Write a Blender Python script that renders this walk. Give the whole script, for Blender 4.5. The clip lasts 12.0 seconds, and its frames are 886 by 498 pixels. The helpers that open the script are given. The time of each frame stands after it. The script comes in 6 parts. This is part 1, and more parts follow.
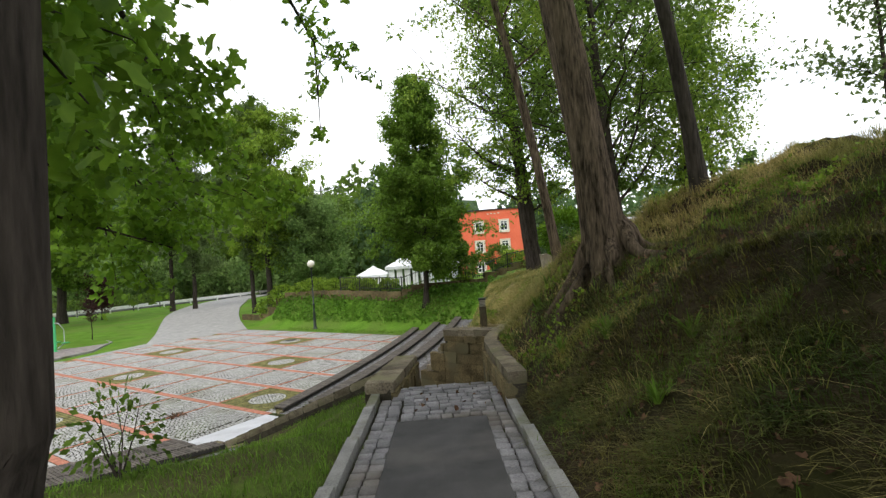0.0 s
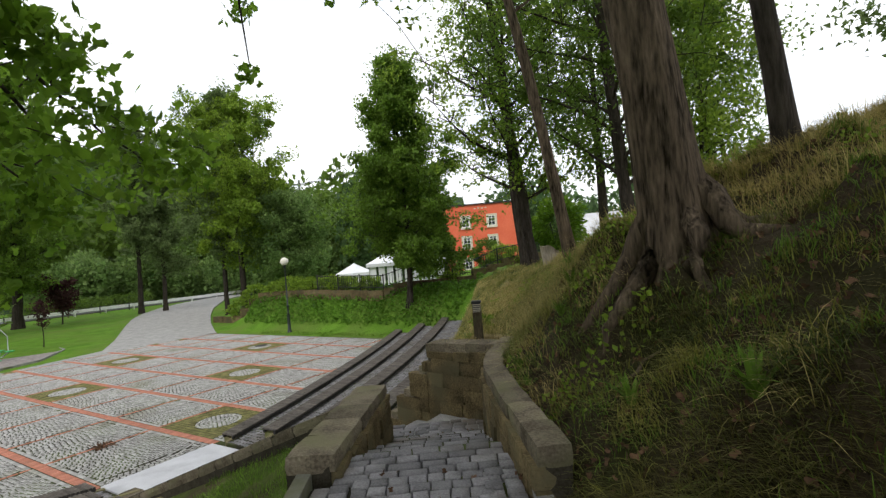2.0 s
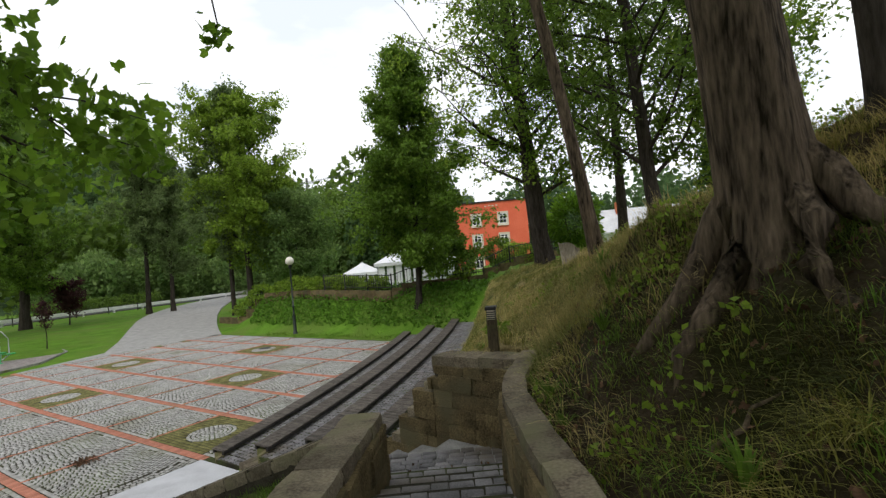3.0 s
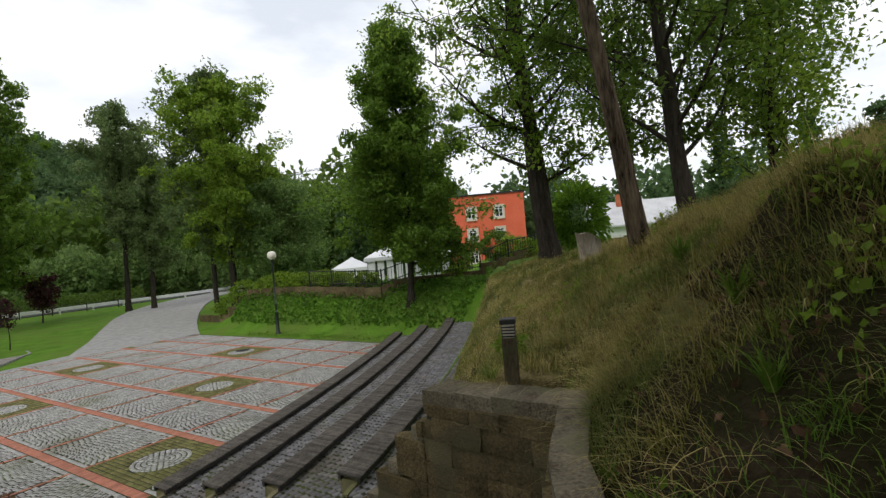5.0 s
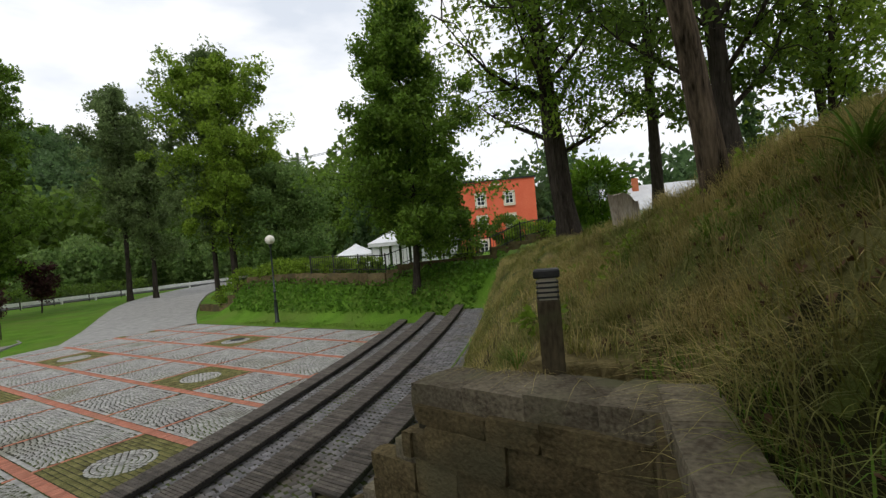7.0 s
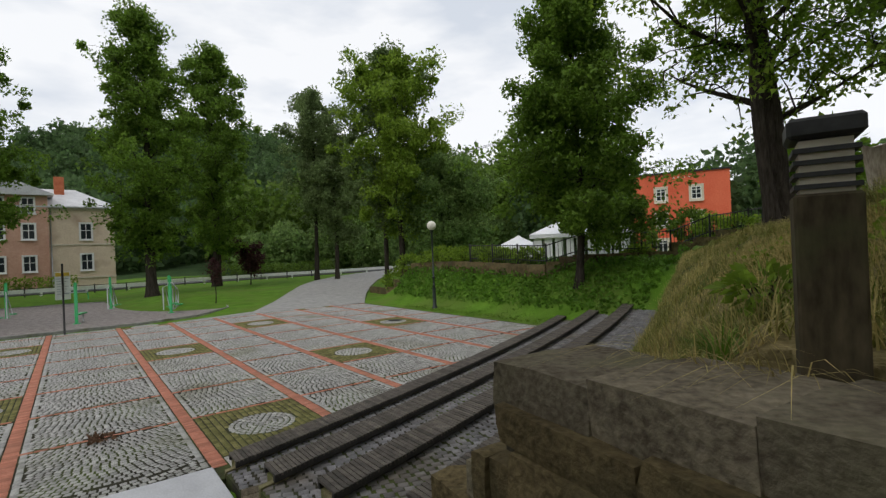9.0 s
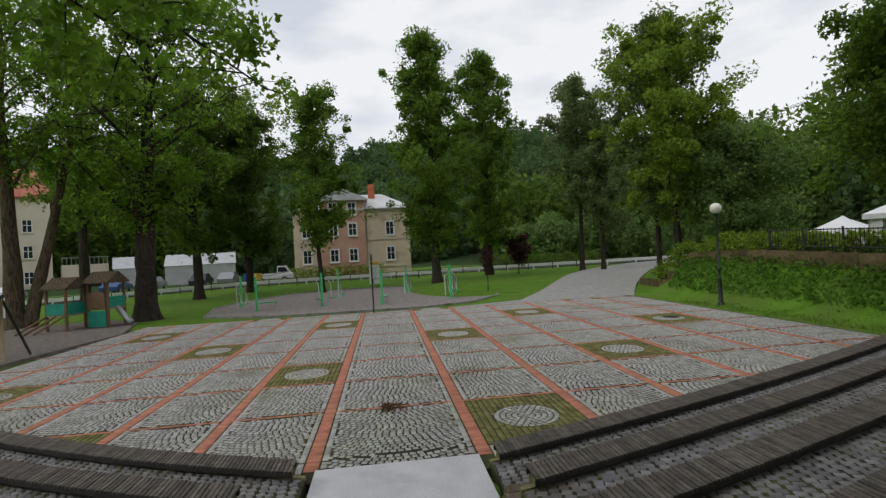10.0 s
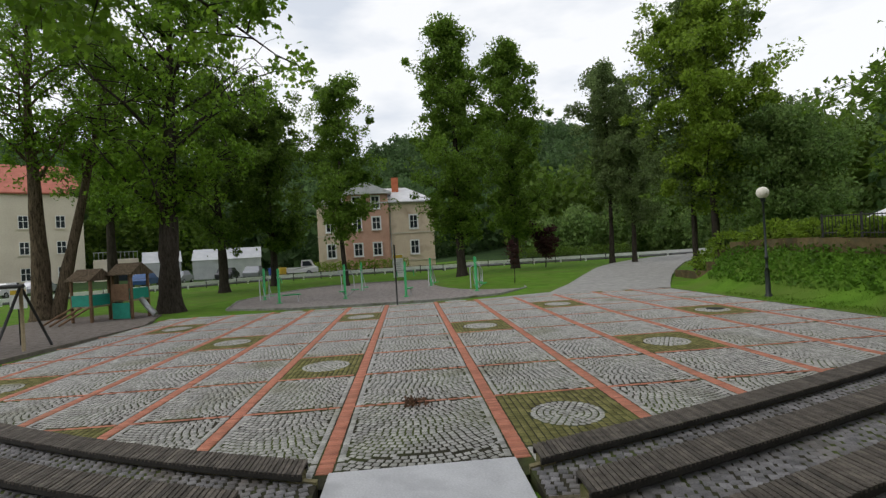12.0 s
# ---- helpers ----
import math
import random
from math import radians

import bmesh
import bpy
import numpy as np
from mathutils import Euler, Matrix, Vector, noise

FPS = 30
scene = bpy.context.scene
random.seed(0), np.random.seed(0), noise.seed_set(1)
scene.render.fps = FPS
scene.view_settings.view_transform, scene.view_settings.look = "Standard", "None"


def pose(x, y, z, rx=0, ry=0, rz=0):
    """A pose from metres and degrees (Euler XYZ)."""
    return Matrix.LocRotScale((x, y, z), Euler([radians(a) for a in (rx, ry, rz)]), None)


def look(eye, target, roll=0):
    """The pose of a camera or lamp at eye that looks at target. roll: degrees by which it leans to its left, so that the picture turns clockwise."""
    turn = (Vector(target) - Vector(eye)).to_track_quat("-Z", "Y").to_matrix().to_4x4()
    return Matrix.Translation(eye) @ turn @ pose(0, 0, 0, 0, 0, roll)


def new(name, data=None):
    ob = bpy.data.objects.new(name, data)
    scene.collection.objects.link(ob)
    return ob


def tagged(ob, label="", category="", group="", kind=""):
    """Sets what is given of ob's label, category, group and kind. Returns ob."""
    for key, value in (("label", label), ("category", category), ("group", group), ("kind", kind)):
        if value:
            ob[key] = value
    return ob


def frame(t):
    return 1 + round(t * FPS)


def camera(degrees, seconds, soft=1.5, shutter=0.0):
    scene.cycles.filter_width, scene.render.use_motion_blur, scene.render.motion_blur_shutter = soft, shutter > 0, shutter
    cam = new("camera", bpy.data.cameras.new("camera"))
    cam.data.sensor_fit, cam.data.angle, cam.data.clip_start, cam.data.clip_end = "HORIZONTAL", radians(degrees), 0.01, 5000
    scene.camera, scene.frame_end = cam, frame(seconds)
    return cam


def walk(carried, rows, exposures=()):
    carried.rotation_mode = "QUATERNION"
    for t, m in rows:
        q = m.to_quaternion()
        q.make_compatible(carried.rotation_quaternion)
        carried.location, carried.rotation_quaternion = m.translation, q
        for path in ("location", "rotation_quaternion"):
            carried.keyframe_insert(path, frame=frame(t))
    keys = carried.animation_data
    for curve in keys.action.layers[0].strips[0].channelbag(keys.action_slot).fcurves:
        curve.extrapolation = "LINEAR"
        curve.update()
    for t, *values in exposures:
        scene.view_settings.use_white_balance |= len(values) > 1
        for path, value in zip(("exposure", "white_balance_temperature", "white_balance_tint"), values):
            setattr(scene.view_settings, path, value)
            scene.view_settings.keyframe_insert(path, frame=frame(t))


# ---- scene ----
cam = camera(83.0, 12.0, soft=1.35)
PATH = [
    (0, (0.04, -0.22, 3.972), (0.069, 1.779, 4.005), -4.1),
    (0.5, (0.064, 0.389, 3.962), (0.104, 2.389, 3.994), -4.2),
    (1, (0.054, 0.997, 3.924), (0.1, 2.996, 3.952), -4.4),
    (1.5, (0.106, 1.591, 3.873), (0.17, 3.589, 3.892), -4.5),
    (2, (0.137, 2.129, 3.86), (0.22, 4.127, 3.879), -4.6),
    (2.5, (0.15, 2.637, 3.85), (0.212, 4.636, 3.873), -4.6),
    (3, (0.202, 3.182, 3.844), (0.243, 5.181, 3.862), -4.8),
    (5, (0.221, 5.132, 3.789), (0.285, 7.131, 3.785), -4.8),
    (5.5, (0.233, 5.53, 3.735), (0.287, 7.529, 3.715), -4.8),
    (6, (0.288, 5.943, 3.58), (0.336, 7.942, 3.551), -5.1),
    (6.5, (0.256, 6.337, 3.453), (0.292, 8.336, 3.42), -5.1),
    (8.5, (0.43, 7.789, 2.999), (0.2, 9.776, 2.982), -3.8),
    (9, (0.402, 8.099, 2.892), (-0.223, 9.999, 2.897), -2.4),
    (9.5, (0.315, 8.441, 2.856), (-0.834, 10.078, 2.873), -3.0),
    (10, (0.097, 8.663, 2.87), (-1.387, 10.003, 2.886), -3.1),
    (10.5, (-0.053, 8.739, 2.873), (-1.559, 10.056, 2.881), -3.0),
    (11, (-0.217, 8.901, 2.77), (-1.737, 10.2, 2.771), -3.1),
    (11.5, (-0.421, 9.097, 2.683), (-1.945, 10.391, 2.683), -3.1),
    (12, (-0.654, 9.212, 2.589), (-2.201, 10.479, 2.594), -3.3),]
EXPOSURES = [(0.0, 0.9), (1.5, 0.7), (3.0, 0.4), (6.0, 0.15), (8.5, 0.05), (10.0, -0.12), (12.0, 0.03)]
walk(cam, [(t, look(eye, target, roll)) for t, eye, target, roll in PATH], EXPOSURES)

# ---- sky and sun: a bright overcast day ----
SUN_ELEVATION, SUN_TURN = 50.0, 200.0
world = bpy.data.worlds.new("overcast_sky")
scene.world = world
world.use_nodes = True
wn, wl = world.node_tree.nodes, world.node_tree.links
wn.clear()
w_out, w_bg = wn.new("ShaderNodeOutputWorld"), wn.new("ShaderNodeBackground")
w_sky = wn.new("ShaderNodeTexSky")
w_sky.sky_type, w_sky.sun_disc = "NISHITA", False
w_sky.sun_elevation, w_sky.sun_rotation = radians(SUN_ELEVATION), radians(SUN_TURN)
w_co, w_map = wn.new("ShaderNodeTexCoord"), wn.new("ShaderNodeMapping")
w_map.inputs["Scale"].default_value = (1.6, 1.6, 4.5)
w_noise, w_ramp = wn.new("ShaderNodeTexNoise"), wn.new("ShaderNodeValToRGB")
w_noise.inputs["Scale"].default_value, w_noise.inputs["Detail"].default_value = 2.2, 5.0
w_ramp.color_ramp.elements[0].position, w_ramp.color_ramp.elements[0].color = 0.36, (7.4, 7.9, 8.7, 1)
w_ramp.color_ramp.elements[1].position, w_ramp.color_ramp.elements[1].color = 0.56, (10.4, 10.5, 10.7, 1)
w_mix = wn.new("ShaderNodeMix")
w_mix.data_type = "RGBA"
w_mix.inputs["Factor"].default_value = 0.9
wl.new(w_co.outputs["Generated"], w_map.inputs["Vector"])
wl.new(w_map.outputs["Vector"], w_noise.inputs["Vector"])
wl.new(w_noise.outputs["Fac"], w_ramp.inputs["Fac"])
wl.new(w_sky.outputs["Color"], w_mix.inputs["A"])
wl.new(w_ramp.outputs["Color"], w_mix.inputs["B"])
wl.new(w_mix.outputs["Result"], w_bg.inputs["Color"])
w_bg.inputs["Strength"].default_value = 0.1
wl.new(w_bg.outputs["Background"], w_out.inputs["Surface"])
sun = new("sun", bpy.data.lights.new("sun", "SUN"))
sun.data.energy, sun.data.angle, sun.data.color = 0.9, radians(30), (1.0, 0.97, 0.92)
sun.matrix_world = look((0, 0, 60), (60 * math.sin(radians(SUN_TURN)) * -0.8, 60 * math.cos(radians(SUN_TURN)) * -0.8, 0))

# ---- materials ----
def surface(name, dark, light, scale=6.0, fine=60.0, rough=0.85, bump=0.3, depth=0.01, vary=0.0, stain=None, stain_at=0.62, stain_scale=1.2, metal=0.0, translucent=0.0, stretch=1.0, world=False):
    """A two-scale procedural surface. vary: brightness spread between pieces; stain: a second colour in large patches;
    world: grain at one real size on pieces that are scaled from a shared mesh."""
    m = bpy.data.materials.new(name)
    m.use_nodes = True
    n, l = m.node_tree.nodes, m.node_tree.links
    b = n["Principled BSDF"]
    co = n.new("ShaderNodeNewGeometry") if world else n.new("ShaderNodeTexCoord")
    where = co.outputs["Position" if world else "Object"]
    grain = n.new("ShaderNodeMapping")
    grain.inputs["Scale"].default_value = (1, 1, stretch)
    l.new(where, grain.inputs["Vector"])
    big, small = n.new("ShaderNodeTexNoise"), n.new("ShaderNodeTexNoise")
    for node, s in ((big, scale), (small, fine)):
        node.inputs["Scale"].default_value, node.inputs["Detail"].default_value = s, 6.0
        l.new(grain.outputs["Vector"], node.inputs["Vector"])
    both = n.new("ShaderNodeMath")
    both.operation = "MULTIPLY_ADD"
    both.inputs[1].default_value = 0.5
    l.new(small.outputs["Fac"], both.inputs[0])
    half = n.new("ShaderNodeMath")
    half.operation = "MULTIPLY"
    half.inputs[1].default_value = 0.5
    l.new(big.outputs["Fac"], half.inputs[0])
    l.new(half.outputs[0], both.inputs[2])
    ramp = n.new("ShaderNodeValToRGB")
    ramp.color_ramp.elements[0].position, ramp.color_ramp.elements[0].color = 0.35, (*dark, 1)
    ramp.color_ramp.elements[1].position, ramp.color_ramp.elements[1].color = 0.65, (*light, 1)
    l.new(both.outputs[0], ramp.inputs["Fac"])
    colour = ramp.outputs["Color"]
    if stain:
        patch, mask, mix = n.new("ShaderNodeTexNoise"), n.new("ShaderNodeValToRGB"), n.new("ShaderNodeMix")
        patch.inputs["Scale"].default_value, patch.inputs["Detail"].default_value = stain_scale, 8.0
        l.new(where, patch.inputs["Vector"])
        mask.color_ramp.elements[0].position, mask.color_ramp.elements[1].position = stain_at - 0.1, stain_at + 0.1
        l.new(patch.outputs["Fac"], mask.inputs["Fac"])
        mix.data_type = "RGBA"
        mix.inputs["B"].default_value = (*stain, 1)
        l.new(mask.outputs["Color"], mix.inputs["Factor"])
        l.new(colour, mix.inputs["A"])
        colour = mix.outputs["Result"]
    if vary:
        info, geo = n.new("ShaderNodeObjectInfo"), n.new("ShaderNodeNewGeometry")
        a, f, s = (n.new("ShaderNodeMath") for _ in range(3))
        hsv = n.new("ShaderNodeHueSaturation")
        l.new(info.outputs["Random"], a.inputs[0])
        l.new(geo.outputs["Random Per Island"], a.inputs[1])
        f.operation = "FRACT"
        l.new(a.outputs[0], f.inputs[0])
        s.operation = "MULTIPLY_ADD"
        s.inputs[1].default_value, s.inputs[2].default_value = 2 * vary, 1 - vary
        l.new(f.outputs[0], s.inputs[0])
        l.new(s.outputs[0], hsv.inputs["Value"])
        l.new(colour, hsv.inputs["Color"])
        colour = hsv.outputs["Color"]
    l.new(colour, b.inputs["Base Color"])
    b.inputs["Roughness"].default_value, b.inputs["Metallic"].default_value = rough, metal
    b.inputs["Specular IOR Level"].default_value = 0.08 if rough >= 0.9 else 0.2 if translucent else 0.4
    if bump:
        bp = n.new("ShaderNodeBump")
        bp.inputs["Strength"].default_value, bp.inputs["Distance"].default_value = bump, depth
        l.new(both.outputs[0], bp.inputs["Height"])
        l.new(bp.outputs["Normal"], b.inputs["Normal"])
    if translucent:
        tr, mx, out = n.new("ShaderNodeBsdfTranslucent"), n.new("ShaderNodeMixShader"), n["Material Output"]
        l.new(colour, tr.inputs["Color"])
        mx.inputs[0].default_value = translucent
        l.new(b.outputs[0], mx.inputs[1])
        l.new(tr.outputs[0], mx.inputs[2])
        l.new(mx.outputs[0], out.inputs["Surface"])
    return m


GRANITE = surface("granite_setts", (0.255, 0.25, 0.24), (0.475, 0.465, 0.44), 5, 80, 0.8, 0.5, 0.006, 0.2, (0.2, 0.2, 0.13), 0.66, 0.5, world=True)
MOSSY = surface("mossy_setts", (0.10, 0.10, 0.035), (0.24, 0.22, 0.09), 4, 60, 0.95, 0.5, 0.008, 0.25)
PATH_SETT = surface("path_setts", (0.10, 0.095, 0.10), (0.25, 0.24, 0.245), 6, 70, 0.75, 0.6, 0.008, 0.3, (0.13, 0.11, 0.09), 0.6, 1.0, world=True)
CLINKER = surface("red_clinker", (0.34, 0.115, 0.07), (0.54, 0.225, 0.145), 6, 70, 0.8, 0.3, 0.004, 0.2, (0.35, 0.16, 0.1), 0.66, 0.7, world=True)
JOINT = surface("joint_soil", (0.022, 0.021, 0.016), (0.065, 0.06, 0.042), 8, 90, 0.98, 0.6, 0.01, 0, (0.08, 0.10, 0.03), 0.55, 0.8)
ASPHALT = surface("old_asphalt", (0.028, 0.027, 0.027), (0.085, 0.08, 0.078), 3, 160, 0.85, 0.9, 0.01, 0, (0.11, 0.10, 0.09), 0.66, 1.3)
KERB = surface("grey_concrete_kerb", (0.17, 0.165, 0.16), (0.33, 0.32, 0.30), 5, 80, 0.9, 0.3, 0.005, 0.12, (0.15, 0.15, 0.09), 0.62, 2, world=True)
SLAB = surface("pale_concrete", (0.44, 0.44, 0.46), (0.60, 0.60, 0.62), 2, 40, 0.75, 0.15, 0.003, 0, (0.38, 0.38, 0.4), 0.66, 1.5)
STONE = surface("sandstone_wall", (0.062, 0.047, 0.023), (0.215, 0.165, 0.086), 4, 45, 0.95, 1.0, 0.03, 0.3, (0.12, 0.105, 0.06), 0.58, 2.5, world=True)
COPING = surface("sandstone_coping", (0.085, 0.068, 0.048), (0.27, 0.228, 0.162), 5, 50, 0.92, 1.0, 0.02, 0.28, (0.17, 0.16, 0.09), 0.6, 2.5, world=True)
MORTAR = surface("wall_mortar", (0.03, 0.026, 0.018), (0.08, 0.07, 0.05), 8, 60, 0.98, 0.6, 0.01)
SLAT = surface("weathered_slats", (0.042, 0.034, 0.028), (0.135, 0.115, 0.095), 9, 60, 0.8, 0.5, 0.004, 0.35, world=True)
BEAM = surface("dark_bench_beam", (0.02, 0.018, 0.016), (0.05, 0.045, 0.04), 6, 50, 0.85, 0.3, 0.004)
BENCH_BASE = surface("mossy_concrete", (0.14, 0.12, 0.06), (0.32, 0.28, 0.17), 6, 50, 0.95, 0.4, 0.006, 0, (0.13, 0.14, 0.05), 0.56, 3)
# Bare earth, coloured darker than soil to carry the shade of the crowns
SHADED_EARTH = surface("shaded_hill_earth", (0.015, 0.011, 0.006), (0.068, 0.050, 0.030), 3.5, 34, 0.98, 1.0, 0.05, 0, (0.026, 0.026, 0.008), 0.55, 1.6)
LAWN = surface("lawn_soil", (0.055, 0.125, 0.010), (0.13, 0.25, 0.028), 1.2, 40, 0.95, 0.7, 0.03, 0, (0.11, 0.17, 0.03), 0.55, 0.35)
GRAVEL = surface("fine_gravel", (0.15, 0.13, 0.12), (0.36, 0.32, 0.30), 4, 140, 0.95, 0.7, 0.01)
PLAYSAND = surface("playground_gravel", (0.10, 0.085, 0.075), (0.24, 0.21, 0.19), 4, 120, 0.97, 0.6, 0.01)
ROAD = surface("drive_paving", (0.24, 0.235, 0.225), (0.40, 0.39, 0.37), 3, 110, 0.9, 0.5, 0.006)
TARMAC = surface("road_tarmac", (0.05, 0.05, 0.052), (0.11, 0.11, 0.112), 2, 100, 0.85, 0.4, 0.006)
BARK = surface("tree_bark", (0.016, 0.012, 0.007), (0.19, 0.142, 0.098), 12, 40, 0.95, 1.0, 0.06, stretch=0.16)
BARK_DARK = surface("dark_bark", (0.018, 0.015, 0.012), (0.075, 0.062, 0.05), 8, 26, 0.95, 1.0, 0.05, stretch=0.18)
STUMP_WOOD = surface("grey_stump_wood", (0.22, 0.18, 0.14), (0.56, 0.49, 0.41), 7, 40, 0.95, 0.9, 0.03, stretch=0.25)
LEAF = {k: surface("leaves_" + k, d, li, 0.6, 9, 0.5, 0, 0, 0.35, translucent=0.55) for k, d, li in (
    ("maple", (0.075, 0.16, 0.012), (0.22, 0.36, 0.035)), ("dark", (0.06, 0.11, 0.016), (0.16, 0.25, 0.036)),
    ("mid", (0.11, 0.185, 0.018), (0.29, 0.41, 0.05)), ("pale", (0.10, 0.15, 0.05), (0.22, 0.29, 0.11)),
    ("forest", (0.05, 0.095, 0.035), (0.13, 0.21, 0.075)), ("willow", (0.09, 0.17, 0.045), (0.22, 0.31, 0.09)),
    ("purple", (0.045, 0.02, 0.02), (0.10, 0.04, 0.04)), ("bright", (0.07, 0.16, 0.015), (0.16, 0.30, 0.04)), ("tall", (0.08, 0.15, 0.018), (0.20, 0.32, 0.042)))}
DRY = surface("dry_grass", (0.33, 0.27, 0.09), (0.66, 0.53, 0.23), 0.7, 6, 0.7, 0, 0, 0.35, (0.14, 0.17, 0.04), 0.58, 0.8, translucent=0.35)
# Old grass of the near bank with the tree shade in its colour
SHADED_MATTED = surface("shaded_matted_grass", (0.055, 0.05, 0.012), (0.21, 0.18, 0.055), 1.3, 8, 0.75, 0, 0, 0.55, (0.055, 0.085, 0.014), 0.54, 1.3, translucent=0.3)
OLIVE = surface("olive_grass", (0.13, 0.135, 0.026), (0.36, 0.33, 0.085), 0.9, 7, 0.7, 0, 0, 0.4, (0.10, 0.15, 0.022), 0.55, 1.1, translucent=0.35)
GREEN = surface("green_grass", (0.07, 0.14, 0.014), (0.18, 0.30, 0.035), 0.7, 6, 0.7, 0, 0, 0.35, translucent=0.3)
RED_PLASTER = surface("red_plaster", (0.66, 0.12, 0.065), (0.76, 0.18, 0.10), 0.5, 8, 0.9, 0.2, 0.01)
BEIGE = surface("aged_beige_plaster", (0.58, 0.46, 0.33), (0.76, 0.64, 0.49), 0.5, 8, 0.92, 0.3, 0.01, 0, (0.46, 0.34, 0.24), 0.60, 0.5)
PINK = surface("faded_brick_red_plaster", (0.50, 0.28, 0.20), (0.64, 0.40, 0.30), 0.6, 9, 0.92, 0.3, 0.01)
CREAM = surface("cream_render", (0.55, 0.48, 0.38), (0.68, 0.61, 0.50), 0.5, 8, 0.9, 0.2, 0.01)
WHITE = surface("white_paint", (0.68, 0.68, 0.66), (0.82, 0.82, 0.80), 2, 20, 0.6, 0.1, 0.003)
TENT = surface("white_tarpaulin", (0.66, 0.67, 0.69), (0.82, 0.82, 0.82), 1, 10, 0.5, 0.1, 0.01)
# Greyish tarpaulin, with the shade of the street trees put into its grey
SHADED_CANVAS = surface("grey_shaded_canvas", (0.34, 0.35, 0.37), (0.5, 0.51, 0.52), 1, 10, 0.6, 0.1, 0.01)
TIN = surface("grey_tin_roof", (0.42, 0.42, 0.43), (0.62, 0.62, 0.62), 1, 12, 0.45, 0.1, 0.005)
TILE_RED = surface("red_roof_tiles", (0.30, 0.09, 0.06), (0.46, 0.16, 0.11), 1.5, 14, 0.8, 0.4, 0.02)
BRICK_RED = surface("chimney_brick", (0.36, 0.10, 0.05), (0.52, 0.18, 0.09), 3, 20, 0.9, 0.3, 0.01)
IRON = surface("dark_green_iron", (0.012, 0.018, 0.016), (0.035, 0.045, 0.04), 5, 40, 0.5, 0.1, 0.002)
BLACK = surface("black_iron", (0.012, 0.012, 0.012), (0.035, 0.034, 0.033), 5, 40, 0.55, 0.1, 0.002)
STEEL = surface("grey_steel", (0.30, 0.31, 0.32), (0.48, 0.49, 0.50), 5, 40, 0.4, 0.1, 0.002, metal=0.6)
GYM_GREEN = surface("green_enamel", (0.02, 0.28, 0.08), (0.04, 0.40, 0.13), 5, 40, 0.35, 0.05, 0.002)
TEAL = surface("teal_board", (0.01, 0.20, 0.15), (0.02, 0.30, 0.22), 4, 30, 0.5, 0.1, 0.002)
TIMBER = surface("brown_timber", (0.10, 0.055, 0.03), (0.24, 0.14, 0.08), 4, 40, 0.8, 0.4, 0.005)
LIGHT_TIMBER = surface("weathered_timber", (0.22, 0.17, 0.10), (0.40, 0.32, 0.20), 4, 40, 0.8, 0.4, 0.005)
YELLOW = surface("yellow_plastic", (0.55, 0.36, 0.03), (0.70, 0.48, 0.05), 4, 30, 0.5, 0.1, 0.002)
BLUE = surface("blue_plastic", (0.02, 0.06, 0.25), (0.03, 0.10, 0.36), 4, 30, 0.5, 0.1, 0.002)
CONCRETE_POLE = surface("pole_concrete", (0.32, 0.31, 0.30), (0.48, 0.47, 0.45), 3, 30, 0.9, 0.2, 0.005)
# Lawn with brown worn patches; its green is darkened to stand for shade
WORN_SHADED_LAWN = surface("worn_shaded_lawn", (0.035, 0.052, 0.011), (0.11, 0.15, 0.03), 2, 40, 0.98, 0.8, 0.03, 0, (0.07, 0.055, 0.03), 0.55, 1.1)
THATCH = surface("dry_thatch", (0.10, 0.08, 0.032), (0.30, 0.235, 0.11), 3, 30, 0.98, 1.0, 0.05, 0, (0.09, 0.11, 0.025), 0.54, 0.8)
WOODLAND = surface("woodland_floor", (0.02, 0.04, 0.015), (0.05, 0.085, 0.03), 0.3, 4, 0.98, 0.5, 0.05)
LITTER = surface("dead_leaves", (0.07, 0.04, 0.025), (0.20, 0.115, 0.07), 6, 40, 0.9, 0.3, 0.005, 0.4)
BOLLARD_WOOD = surface("mossy_brown_post", (0.040, 0.032, 0.020), (0.125, 0.10, 0.062), 7, 50, 0.9, 0.6, 0.005, 0, (0.09, 0.095, 0.045), 0.6, 6, stretch=0.3)
RUBBER = surface("tyre_rubber", (0.012, 0.012, 0.012), (0.03, 0.03, 0.03), 6, 40, 0.8, 0.1, 0.002)


def plain(name, colour, rough=0.3, metal=0.0, glass=0.0):
    m = bpy.data.materials.new(name)
    m.use_nodes = True
    b = m.node_tree.nodes["Principled BSDF"]
    b.inputs["Base Color"].default_value, b.inputs["Roughness"].default_value, b.inputs["Metallic"].default_value = (*colour, 1), rough, metal
    b.inputs["Transmission Weight"].default_value = glass
    return m


GLOBE = plain("frosted_globe", (0.78, 0.74, 0.64), 0.35)
PANE = plain("dark_window_glass", (0.025, 0.03, 0.035), 0.12)
PANE.node_tree.nodes["Principled BSDF"].inputs["Specular IOR Level"].default_value = 0.25
CAR_GREY, CAR_BLUE, CAR_WHITE, CAR_DARK = plain("grey_car_paint", (0.3, 0.31, 0.33), 0.25, 0.3), plain("blue_car_paint", (0.03, 0.08, 0.2), 0.25, 0.2), plain("white_car_paint", (0.7, 0.7, 0.7), 0.25), plain("dark_car_paint", (0.03, 0.03, 0.035), 0.25)


# ---- mesh helpers ----
def mesh_of(name, bm, material):
    me = bpy.data.meshes.new(name)
    bm.to_mesh(me)
    bm.free()
    for m in material if isinstance(material, (list, tuple)) else [material]:
        me.materials.append(m)
    return me


